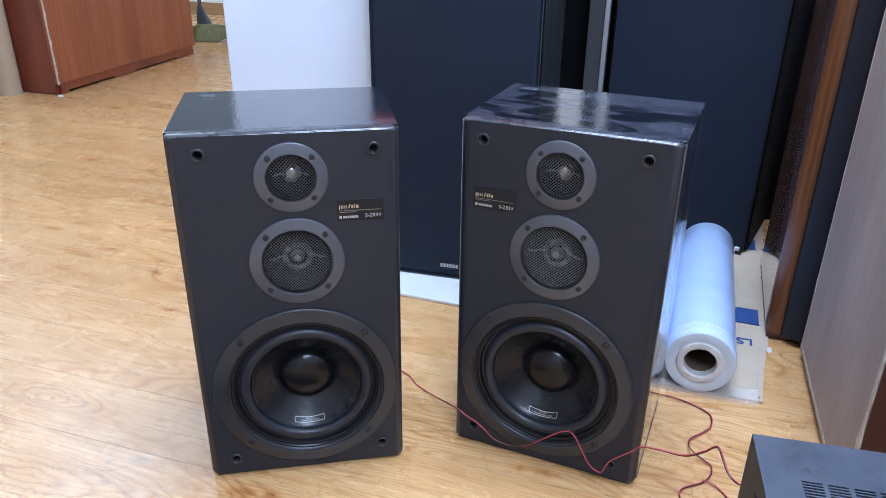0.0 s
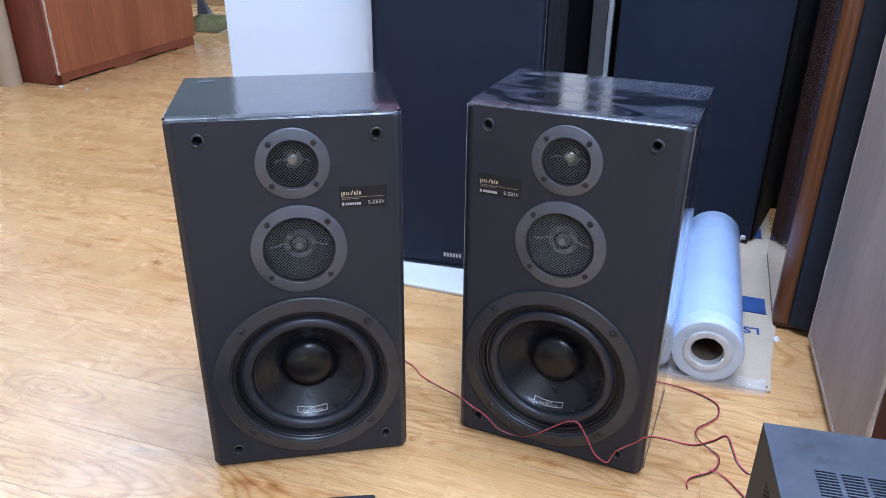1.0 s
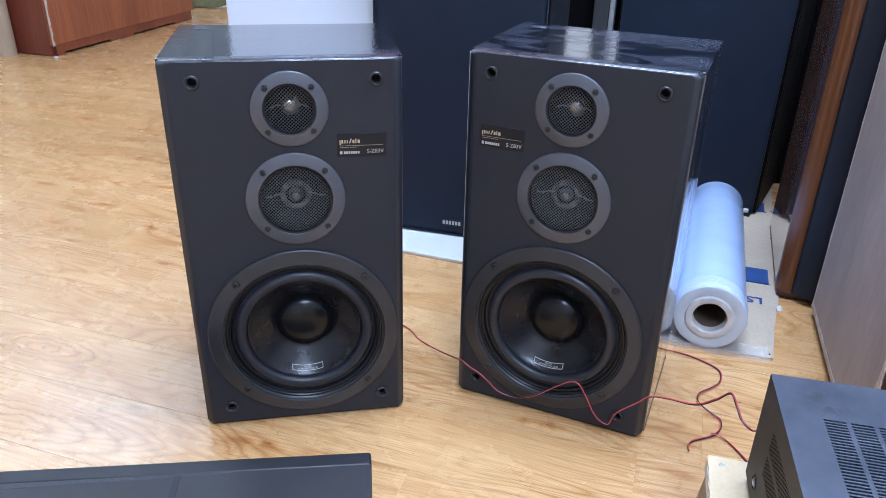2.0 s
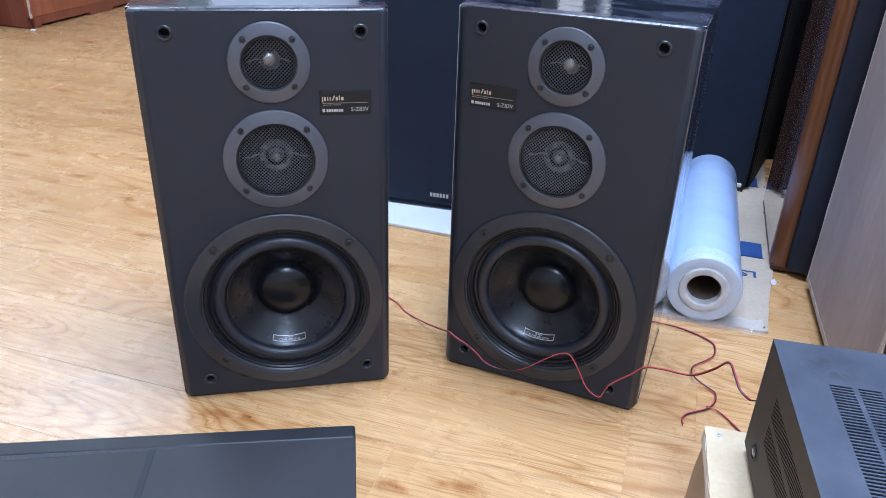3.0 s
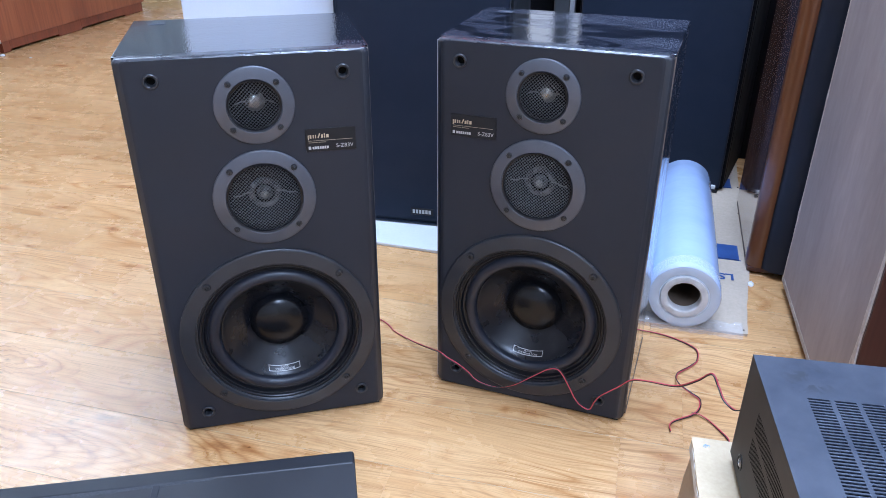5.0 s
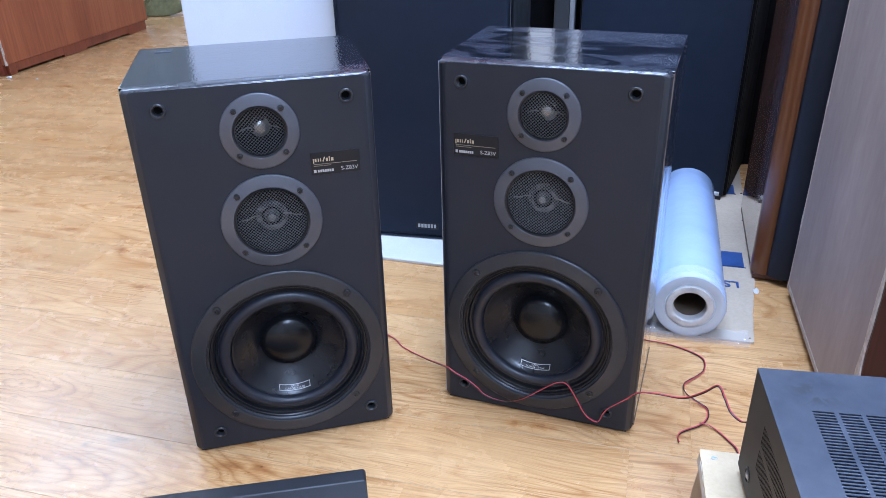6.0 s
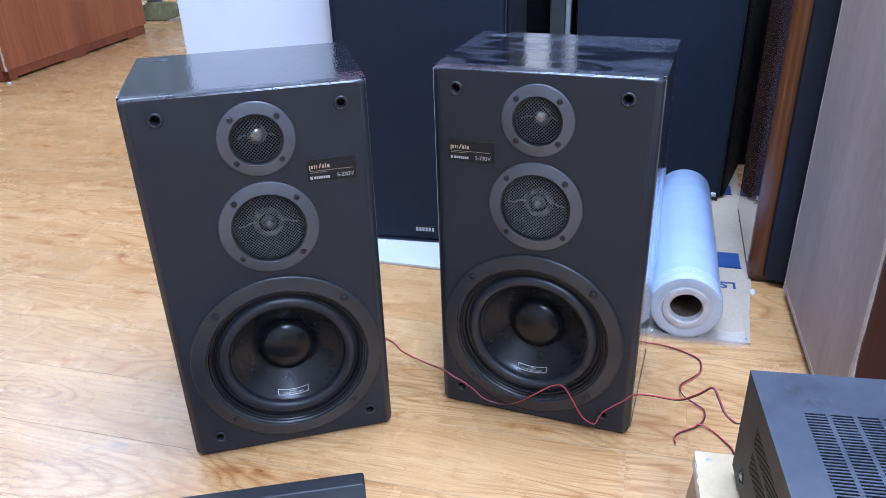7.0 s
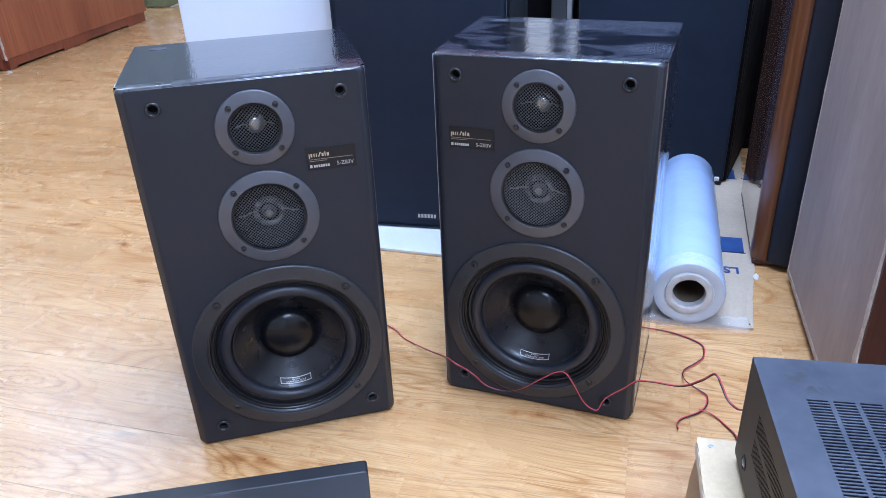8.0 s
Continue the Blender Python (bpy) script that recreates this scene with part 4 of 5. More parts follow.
# cloth colour paled to imitate light along one edge
M_COVERSHEEN = surface("cover_sheen", (0.022, 0.024, 0.029), (0.042, 0.044, 0.052), (0.4, 0.6), 300.0, grain=1600, bump=0.3, dist=0.0003)
M_COVERFRAME = surface("cover_wrap", (0.0140, 0.0148, 0.0185), (0.0185, 0.0195, 0.0235), (0.45, 0.55), 8.0, grain=1600, bump=0.2, dist=0.0003)
M_COVERBAR = surface("cover_bar", (0.014, 0.0155, 0.021), (0.019, 0.021, 0.027), (0.5, 0.6), 5.0, grain=1600, bump=0.25, dist=0.0003)
M_COVERCLOTH = surface("cover_cloth", (0.0150, 0.0152, 0.0182), (0.0205, 0.0207, 0.0240), (0.5, 0.62), 5.0, grain=1600, bump=0.25, dist=0.0003, sheen=0.2)
front_cover()


# ---- amplifier on its carton ----
def amplifier():
    ob = thing("amplifier", pose(0.383, 0.613, 0, 0, 0, -11.8), "black steel amplifier with slotted top on carton", "amplifier")
    W, D, Z0, Z1 = 0.42, 0.345, 0.1525, 0.288
    xs, ys = [0.0], [0.0]
    for c in range(14):
        xs += [0.0385 + c * 0.0247, 0.0385 + c * 0.0247 + 0.0203]
    xs.append(W)
    rows = 44
    for r in range(rows):
        ys += [-(0.0665 + r * 0.0043), -(0.0665 + r * 0.0043 + 0.0023)]
    ys.append(-D)
    top = bmesh.new()
    grid = [[top.verts.new((x, y, Z1)) for y in ys] for x in xs]
    for i in range(len(xs) - 1):
        for j in range(len(ys) - 1):
            if i % 2 == 1 and j % 2 == 1 and 0 < i < len(xs) - 2:
                continue
            top.faces.new((grid[i][j], grid[i][j + 1], grid[i + 1][j + 1], grid[i + 1][j]))
    bmesh.ops.recalc_face_normals(top, faces=top.faces)
    bmesh.ops.solidify(top, geom=top.faces[:], thickness=0.0012)
    part("top_cover", top, M_AMP, ob, "dark blue-grey slotted steel top", smooth=False)
    # side panel with two bands of upright slots
    sy = [0.0]
    for k in range(62):
        sy += [-(0.061 + k * 0.0036), -(0.061 + k * 0.0036 + 0.0017)]
    sy.append(-D)
    sz = [Z0, 0.2030, 0.2275, 0.2350, 0.2595, Z1 - 0.0012]
    sd = bmesh.new()
    g = [[sd.verts.new((0, y, z)) for z in sz] for y in sy]
    for i in range(len(sy) - 1):
        for j in range(len(sz) - 1):
            if i % 2 == 1 and j in (1, 3) and i < len(sy) - 2:
                continue
            sd.faces.new((g[i][j], g[i + 1][j], g[i + 1][j + 1], g[i][j + 1]))
    bmesh.ops.solidify(sd, geom=sd.faces[:], thickness=0.001)
    part("side_panel", sd, M_AMPSIDE_LIT, ob, "steel side with vent slots, lifted for bounced light", smooth=False)
    part("side_panel", slab((W - 0.0012, -D, Z0), (W, 0, Z1 - 0.0014)), M_AMPSIDE_LIT, ob, smooth=False)
    part("rear_panel", slab((0.0012, -0.0012, Z0), (W - 0.0014, 0, Z1 - 0.0014)), M_AMPSIDE_LIT, ob, smooth=False)
    part("front_panel", slab((0.0, -D - 0.012, Z0), (W, -D - 0.0002, Z1 + 0.001), 0.002), M_AMP, ob)
    # black chassis, added block and plate stand in for shade behind the slots
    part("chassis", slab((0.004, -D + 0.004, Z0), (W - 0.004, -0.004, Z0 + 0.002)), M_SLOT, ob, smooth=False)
    part("inside_shade_block", slab((0.03, -D + 0.02, Z0 + 0.002), (W - 0.03, -0.03, Z1 - 0.012)), M_SLOT, ob, smooth=False)
    part("vent_shade_plate", slab((0.0026, -D + 0.006, Z0 + 0.003), (0.0036, -0.004, Z1 - 0.003)), M_SLOT, ob, "added black plate that keeps the slots dark", smooth=False)
    sc = lathe([(0.0092, 0.0004), (0.0092, -0.0008), (0.0080, -0.0012), (0.0072, -0.0004), (0.0070, 0.002), (0, 0.002)], 0, 0, 24)
    sc.transform(pose(0, -0.042, 0.175, 0, 0, -90))
    hole = part("screw_well", sc, M_SCREW, ob, "round screw well")
    hd = lathe([(0.0052, 0.0018), (0.0050, -0.0006), (0.0036, -0.0016), (0.0018, -0.0017), (0.0015, 0.0002), (0, 0.0002)], 0, 0, 20)
    hd.transform(pose(0, -0.042, 0.175, 0, 0, -90))
    part("screw", hd, M_STEEL, hole, "steel screw head")
    for fx in (0.04, W - 0.04):
        for fy in (-0.04, -D + 0.04):
            ft = bmesh.new()
            bmesh.ops.create_cone(ft, cap_ends=True, segments=20, radius1=0.019, radius2=0.021, depth=0.0105, matrix=pose(fx, fy, Z0 - 0.0052))
            part("foot", ft, M_GASKET, ob, "black round foot")
    return ob


M_STEEL = plain("screw_steel", (0.35, 0.36, 0.38), 0.3, 0.9)
amplifier()


def carton():
    ob = thing("carton", pose(0.353, 0.651, 0, 0, 0, -14.0), "pale worn cardboard carton under the amplifier", "carton")
    W, D, H = 0.44, 0.38, 0.1415
    part("box_body", slab((0.004, -D, 0.0), (W, -0.004, H - 0.004), 0.003), M_CARTON_LIT, ob, "tan cardboard sides, lifted as if better lit")
    rim = bmesh.new()
    rng = random.Random(31)
    rows = []
    for i in range(61):
        y = 0.0 - (D + 0.002) * i / 60
        tear = 0.0022 * noise.noise((0.0, y * 60, 3.0)) + (0.006 * rng.random() if rng.random() < 0.10 else 0.0)
        rows.append([rim.verts.new(p) for p in ((tear, y, H - 0.0036), (tear * 0.6, y, H), (0.02, y, H + 0.0002 * math.sin(i)), (W, y, H), (W, y, H - 0.0036))])
    for a, b in zip(rows, rows[1:]):
        for k in range(5):
            rim.faces.new((a[k], a[(k + 1) % 5], b[(k + 1) % 5], b[k]))
    rim.faces.new(rows[0])
    rim.faces.new(rows[-1])
    part("top_panel", rim, M_CARTON_TOP, ob, "pale cream top panel with torn rim", smooth=False)
    ply = bmesh.new()
    rows = []
    for i in range(81):
        y = -0.003 - (D - 0.006) * i / 80
        low = 0.010 + 0.007 * noise.noise((5.0, y * 45, 1.0)) + 0.003 * rng.random()
        rows.append([ply.verts.new(p) for p in ((-0.0004, y, H - 0.0037), (-0.0012, y, H - 0.0037 - low), (0.0016, y, H - 0.0037 - low), (0.0016, y, H - 0.0037))])
    for a, b in zip(rows, rows[1:]):
        for k in range(4):
            ply.faces.new((a[k], a[(k + 1) % 4], b[(k + 1) % 4], b[k]))
    part("torn_ply", ply, M_TORN, ob, "ragged white paper ply", smooth=False)
    f = bmesh.new()
    n = 14
    pts = []
    for i in range(n + 1):
        y = -0.012 - (D - 0.03) * i / n
        wob = 0.004 * math.sin(i * 1.7) + 0.003 * math.sin(i * 0.6)
        pts.append([Vector((0.002, y, H - 0.006)), Vector((-0.003 + wob * 0.3, y, H * 0.62)), Vector((-0.006 + wob * 0.6, y - 0.004, H * 0.2)), Vector((-0.007 + wob * 0.6, y - 0.006, 0.004 + 0.004 * math.sin(i * 2.3)))])
    rows = [[f.verts.new(p) for p in r] for r in pts]
    for a, b in zip(rows, rows[1:]):
        for k in range(3):
            f.faces.new((a[k], a[k + 1], b[k + 1], b[k]))
    bmesh.ops.solidify(f, geom=f.faces[:], thickness=0.003)
    part("side_flap", f, M_CARTON_LIT, ob, "creased cardboard flap hanging down")
    # small blue pen mark
    k = tube(smooth_path([(0.012, -0.014, H + 0.0003), (0.014, -0.011, H + 0.0003), (0.017, -0.013, H + 0.0003), (0.014, -0.016, H + 0.0003), (0.012, -0.014, H + 0.0003), (0.018, -0.012, H + 0.0003), (0.019, -0.015, H + 0.0003)], 5), 0.00035, 5)
    part("pen_mark", k, M_PEN, ob, "light blue pen scribble")
    return ob


M_TORN = surface("torn_paper", (0.66, 0.60, 0.50), (0.80, 0.76, 0.68), (0.8, 0.9), 60.0, grain=300, bump=0.3)
M_PEN = plain("blue_pen", (0.30, 0.48, 0.68), 0.6)
carton()


# ---- tall loudspeakers and boards behind ----
def tower(name, m, w, d, h, face_inset, cloth, shell, label, radius=0.012, cloth_top=1.24):
    ob = thing(name, m, label, "loudspeaker")
    part("cabinet_body", slab((0, 0.022, 0.003), (w, d, h), 0.002), shell, ob, "black vinyl cabinet")
    part("front_frame", slab((0.001, 0.004, 0.003), (w - 0.001, 0.0215, h), 0.003), M_BLACKBOX, ob)
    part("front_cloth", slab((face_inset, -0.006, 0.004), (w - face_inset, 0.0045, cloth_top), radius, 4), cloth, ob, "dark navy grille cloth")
    if cloth_top < h - 0.1:
        part("upper_front", slab((face_inset, -0.006, cloth_top + 0.002), (w - face_inset, 0.0038, h - 0.01), 0.004, 3), M_UPPERFRONT, ob, "reddish wooden upper front")
    for fx in (0.04, w - 0.04):
        for fy in (0.05, d - 0.05):
            part("foot", slab((fx - 0.015, fy - 0.015, 0), (fx + 0.015, fy + 0.015, 0.0035), 0.001), M_GASKET, ob)
    return ob


def badge_bars(ob, cx, cz, y):
    pl = part("name_plate", slab((cx - 0.026, y - 0.0014, cz - 0.0085), (cx + 0.026, y, cz + 0.0085), 0.0006, 1), M_BADGE, ob, "small black name plate")
    for k in range(6):
        bar(pl, "logo_stroke", cx - 0.0215 + k * 0.0073, cz - 0.0045, cx - 0.0215 + k * 0.0073 + 0.0052, cz + 0.0045, y - 0.0015, M_SILVER)


t1 = tower("tower_loudspeaker", pose(-0.137, 1.564, 0.008, 0, 0, -14.0), 0.366, 0.36, 1.25, 0.003, M_CLOTH_RETONED, M_TEAL, "tall black loudspeaker with navy cloth front on white board", cloth_top=0.702)
badge_bars(t1, 0.183, 0.0325, -0.006)
t2 = tower("tower_loudspeaker", pose(0.437, 1.893, 0.006, 0, 0, -30.0), 0.411, 0.36, 1.25, 0.008, M_CLOTH, M_BLACKBOX, "tall black loudspeaker with navy cloth front on cardboard", 0.004)


def white_base():
    ob = part("floor_board", slab((-0.02, -0.005, 0), (0.46, 0.42, 0.0078), 0.0015, 1), M_BOARD, None)
    ob.matrix_world = pose(-0.150, 1.468, 0, 0, 0, -19.0)
    return tagged(ob, "thin white board under tall black loudspeaker", "board")


white_base()


def white_panel():
    ob = part("white_panel", slab((0, 0, 0), (0.352, 0.16, 1.3), 0.004), M_WHITE, None)
    ob.matrix_world = pose(-0.4815, 1.694, 0, 0, 0, -12.0)
    return tagged(ob, "tall glossy white panel standing beside black loudspeaker", "panel")


white_panel()


def grey_post():
    ob = thing("metal_post", pose(0.3865, 1.965, 0, 0, 0, -16.0), "dark grey metal post with bright edge behind loudspeakers", "post")
    part("post_body", slab((0, 0, 0), (0.040, 0.03, 1.4), 0.004, 3), M_GREYMETAL, ob, "dark grey metal")
    # narrow strip of brighter grey beside the dark body
    part("bright_side_strip", slab((0.0402, -0.004, 0), (0.054, 0.03, 1.4), 0.003, 3), M_BRIGHTSTRIP, ob, "brighter grey strip along the right side")
    return ob


M_BRIGHTSTRIP = surface("brighter_grey_metal", (0.42, 0.43, 0.45), (0.50, 0.51, 0.53), (0.3, 0.4), 4.0, metal=0.4)
grey_post()


# added backing: covers the white wall so gaps between loudspeakers stay dark
def dark_back():
    ob = part("dark_backing", slab((0, 0, 0), (1.02, 0.03, 0.70), 0.003), M_BLACKBOX, None)
    ob.matrix_world = pose(0.25, 2.12, 0, 0, 0, -16.0)
    return tagged(ob, "added black backing that keeps the gaps between loudspeakers dark", "board")


dark_back()


def upright(outline, z0, z1):
    """A closed outline in the plan, drawn up from z0 to z1."""
    bm = bmesh.new()
    a = [bm.verts.new((x, y, z0)) for x, y in outline]
    b = [bm.verts.new((x, y, z1)) for x, y in outline]
    for k in range(len(outline)):
        j = (k + 1) % len(outline)
        bm.faces.new((a[k], a[j], b[j], b[k]))
    bm.faces.new(a)
    bm.faces.new(b)
    return bm


def walnut_speaker():
    ob = thing("walnut_loudspeaker", pose(0.693, 1.283, 0.0056, 0, 0, -18.0), "tall glossy dark walnut loudspeaker with rounded brown edge", "loudspeaker")
    w, d, h = 0.34, 0.35, 1.25
    part("cabinet_body", slab((0.001, 0.036, 0.010), (w, d, h), 0.004), M_WALNUT, ob, "glossy dark walnut veneer")
    # upright profiles: the rounded post, then the cloth that swells out beside it
    post = [(0.0, 0.0365)] + [(0.024 - 0.024 * math.cos(radians(9 * k)), 0.024 - 0.024 * math.sin(radians(9 * k))) for k in range(11)] + [(0.028, 0.001), (0.028, 0.0365)]
    swell = [(0.0284, 0.0355)] + [(0.0684 - 0.040 * math.cos(radians(9 * k)), 0.012 - 0.028 * math.sin(radians(9 * k))) for k in range(11)] + [(w, -0.016), (w, 0.0355)]
    part("front_post", upright(post, 0.010, h), M_POST, ob, "rounded glossy brown wooden post")
    part("plinth", slab((0.0020, 0.0020, 0.0002), (w - 0.002, d - 0.004, 0.0098), 0.002), M_MAROON, ob, "dark reddish plinth")
    part("front_cloth", upright(swell, 0.010, h - 0.01), M_SOFTCLOTH, ob, "dark navy grille cloth")
    return ob


walnut_speaker()


def worn_cabinet():
    ob = thing("side_cabinet", pose(0.614, 0.777, 0, 0, 0, -15.7), "tall worn grey-mauve cabinet with dark maroon front", "cabinet")
    w, d, h, z = 0.34, 0.458, 1.15, 0.020
    part("side_panel", slab((0, 0.004, z), (0.018, d, h), 0.0012, 1), M_MAUVE, ob, "worn grey-mauve laminate side")
    part("side_panel", slab((w - 0.018, 0.004, z), (w, d, h), 0.0012, 1), M_MAUVE, ob)
    part("front_panel", slab((0.0015, -0.004, z + 0.002), (w - 0.0015, 0.0038, h), 0.001, 1), M_MAROON, ob, "dark maroon wooden front", smooth=False)
    part("back_panel", slab((0.0182, d - 0.012, z + 0.002), (w - 0.0182, d - 0.002, h)), M_MAUVE, ob, smooth=False)
    part("top_panel", slab((0.0, 0.0, h + 0.0004), (w, d, h + 0.018)), M_MAUVE, ob, smooth=False)
    part("bottom_panel", slab((0.0184, 0.022, z + 0.001), (w - 0.0184, d - 0.014, z + 0.018)), M_MAROON, ob, smooth=False)
    rng = random.Random(4)

    def chipped(p0, p1, thick, name, material=M_CHIP, rough=0.55):
        bm = bmesh.new()
        n = 46
        p0, p1 = Vector(p0), Vector(p1)
        prev = None
        for i in range(n + 1):
            p = p0.lerp(p1, i / n)
            wd = thick * (1 - rough * rng.random()) * (1 + 1.6 * rough if rng.random() < 0.12 else 1)
            row = [bm.verts.new(p + Vector((-0.0008, dy * wd, dz * wd))) for dy, dz in cross]
            row += [bm.verts.new(p + Vector((0.003, dy * wd, dz * wd))) for dy, dz in cross[::-1]]
            if prev:
                for k in range(4):
                    bm.faces.new((prev[k], prev[(k + 1) % 4], row[(k + 1) % 4], row[k]))
            prev = row
        part(name, bm, material, ob, "chipped pale laminate edge", smooth=False)

    cross = [(-1, 0), (1, 0)]
    chipped((0, d - 0.002, z), (0, d - 0.002, h), 0.0028, "chipped_edge")
    chipped((0, 0.006, z), (0, 0.006, h), 0.0055, "chipped_edge")
    cross = [(0, -1), (0, 1)]
    chipped((0, 0.006, z + 0.0055), (0, d - 0.004, z + 0.0055), 0.0054, "peeled_edge", M_PEEL, 0.12)
    for fx in (0.035, w - 0.035):
        for fy in (0.05, d - 0.14):
            ft = bmesh.new()
            bmesh.ops.create_cone(ft, cap_ends=True, segments=16, radius1=0.013, radius2=0.015, depth=z + 0.002, matrix=pose(fx, fy, (z + 0.002) / 2))
            part("foot", ft, M_GASKET, ob, "black foot")
    return ob


worn_cabinet()


# ---- rolls of stretch film on a flattened carton ----
ROLL_YAW = -17.5


def sheet_of_cardboard():
    ob = thing("cardboard_sheet", pose(0.609, 1.059, 0, 0, 0, ROLL_YAW), "flattened tan cardboard with blue print under film rolls", "cardboard")
    right = [(0.0, 0.0), (0.006, 0.10), (0.014, 0.17), (0.020, 0.215), (0.020, 0.27), (0.023, 0.34), (0.025, 0.44), (0.020, 0.515), (0.027, 0.545), (0.030, 0.70), (0.032, 0.80), (0.036, 0.95), (0.040, 1.10)]
    bm = bmesh.new()
    top, low = [], []
    for i in range(60):
        v = 1.10 * i / 59
        for (u0, v0), (u1, v1) in zip(right, right[1:]):
            if v0 <= v <= v1 + 1e-9:
                edge = u0 + (u1 - u0) * (v - v0) / (v1 - v0)
        edge += 0.0005 * math.sin(i * 2.1) - (0.003 if i in (10, 27) else 0.0)
        us = [-0.56, -0.40, -0.25, -0.12, edge - 0.010, edge]
        lift = [0.0, 0.0, 0.0, 0.0, 0.0, 0.0012 * (1 + math.sin(i * 0.45))]
        top.append([bm.verts.new((u, v, 0.0045 + z)) for u, z in zip(us, lift)])
        low.append([bm.verts.new((u, v, 0.0004)) for u in us])
    for i in range(59):
        for k in range(5):
            bm.faces.new((top[i][k], top[i][k + 1], top[i + 1][k + 1], top[i + 1][k]))
            bm.faces.new((low[i][k], low[i + 1][k], low[i + 1][k + 1], low[i][k + 1]))
        for k in (0, 5):
            bm.faces.new((top[i][k], top[i + 1][k], low[i + 1][k], low[i][k]))
    for i in (0, 59):
        for k in range(5):
            bm.faces.new((top[i][k], top[i][k + 1], low[i][k + 1], low[i][k]))
    part("sheet", bm, M_SHEET, ob, "flat tan cardboard")
    for cu, cv, w, d in ((-0.024, 0.318, 0.056, 0.066), (-0.016, 0.715, 0.052, 0.058)):
        fr = bmesh.new()
        for lo, hi in (((cu - w / 2 - 0.003, cv - d / 2 - 0.003, 0.0046), (cu + w / 2 + 0.003, cv - d / 2 - 0.002, 0.0061)), ((cu - w / 2, cv - d / 2, 0.0046), (cu + w / 2, cv + d / 2, 0.0061))):
            box(fr, lo, hi)
        part("blue_print", fr, M_BLUE, ob, "solid blue printed square", smooth=False)
    rng = random.Random(14)
    for u, v in ((0.017, 0.522), (0.020, 0.534), (0.026, 0.690), (-0.006, 0.010)):
        bit = bmesh.new()
        rim = [bit.verts.new((u + 0.0036 * math.cos(a) * rng.uniform(0.4, 1.0), v + 0.0026 * math.sin(a) * rng.uniform(0.4, 1.0), 0.0064 + 0.0012 * rng.random())) for a in [2 * math.pi * k / 9 for k in range(9)]]
        foot = bit.verts.new((u, v, 0.0045))
        bit.faces.new(rim)
        for k in range(9):
            bit.faces.new((rim[k], rim[(k + 1) % 9], foot))
        part("torn_bit", bit, M_GAPLINE_FLECK, ob, "dark torn fleck of the cardboard", smooth=False)
    me = lettering("LS", 0.025, bold=0.0007)
    me.transform(Matrix.Translation((-0.0265, 0.207, 0.0055)) @ Matrix.Rotation(radians(180), 4, "Z") @ Matrix.Rotation(radians(-90), 4, "X"))
    part("print_lettering", me, M_BLUE, ob, "blue printed letters upside down")
    return ob


sheet_of_cardboard()


def film_roll(m, label):
    ob = thing("film_roll", m, label, "plastic roll", "rolls of stretch film")
    R, L = 0.0618, 0.527
    bm = lathe([(R - 0.004, 0.0), (R - 0.001, 0.001), (R, 0.004), (R + 0.0006, 0.03), (R, 0.10), (R + 0.0004, 0.25), (R, 0.42), (R, L - 0.004), (R - 0.002, L)], 0, 0, 72)
    part("film_winding", bm, M_ROLL, ob, "bluish clear stretch film")
    part("film_end", lathe([(R - 0.004, 0.0), (0.052, -0.0006), (0.0385, 0.001)], 0, 0, 64), M_ROLLEND, ob, "milky film end")
    part("film_end", lathe([(R - 0.002, L), (0.0385, L - 0.001)], 0, 0, 64), M_ROLLEND, ob, "milky film end")
    core = lathe([(0.0405, 0.003), (0.0405, -0.0020), (0.0398, -0.0040), (0.0350, -0.0044), (0.0300, -0.0040), (0.0284, -0.0024), (0.0278, 0.014)], 0, 0, 72)
    for v in core.verts:
        if v.co.y < 0:
            v.co.y += 0.0009 * noise.noise(v.co * 150)
            v.co.x *= 1 + 0.014 * noise.noise(v.co * 70)
            v.co.z *= 1 + 0.014 * noise.noise(v.co * 70 + Vector((5, 5, 5)))
    part("paper_core", core, M_CORE, ob, "pale paper core with torn rim")
    part("core_bore", lathe([(0.0278, 0.014), (0.0278, L), (0.0385, L)], 0, 0, 56), M_COREIN, ob, "brown core inside")
    lip = lathe([(R + 0.0008, 0.038), (R + 0.0016, 0.020), (R + 0.0012, 0.004), (R - 0.0015, -0.0030), (R - 0.009, -0.0046), (0.0430, -0.0016)], 0, 0, 96)
    for v in lip.verts:
        k = 1 + 0.016 * noise.noise((v.co.x * 60, v.co.y * 25, v.co.z * 60)) if v.co.y < 0.03 else 1
        v.co.x, v.co.z = v.co.x * k, v.co.z * k
    part("film_lip", lip, M_FILMLIP, ob, "loose clear film wrapped over the end")
    return ob


film_roll(pose(0.4950, 1.088, 0.0680, 0, 0, ROLL_YAW), "bluish roll of clear stretch film on paper core")
film_roll(pose(0.3745, 1.140, 0.0680, 0, 0, ROLL_YAW), "bluish roll of stretch film partly behind loudspeaker")


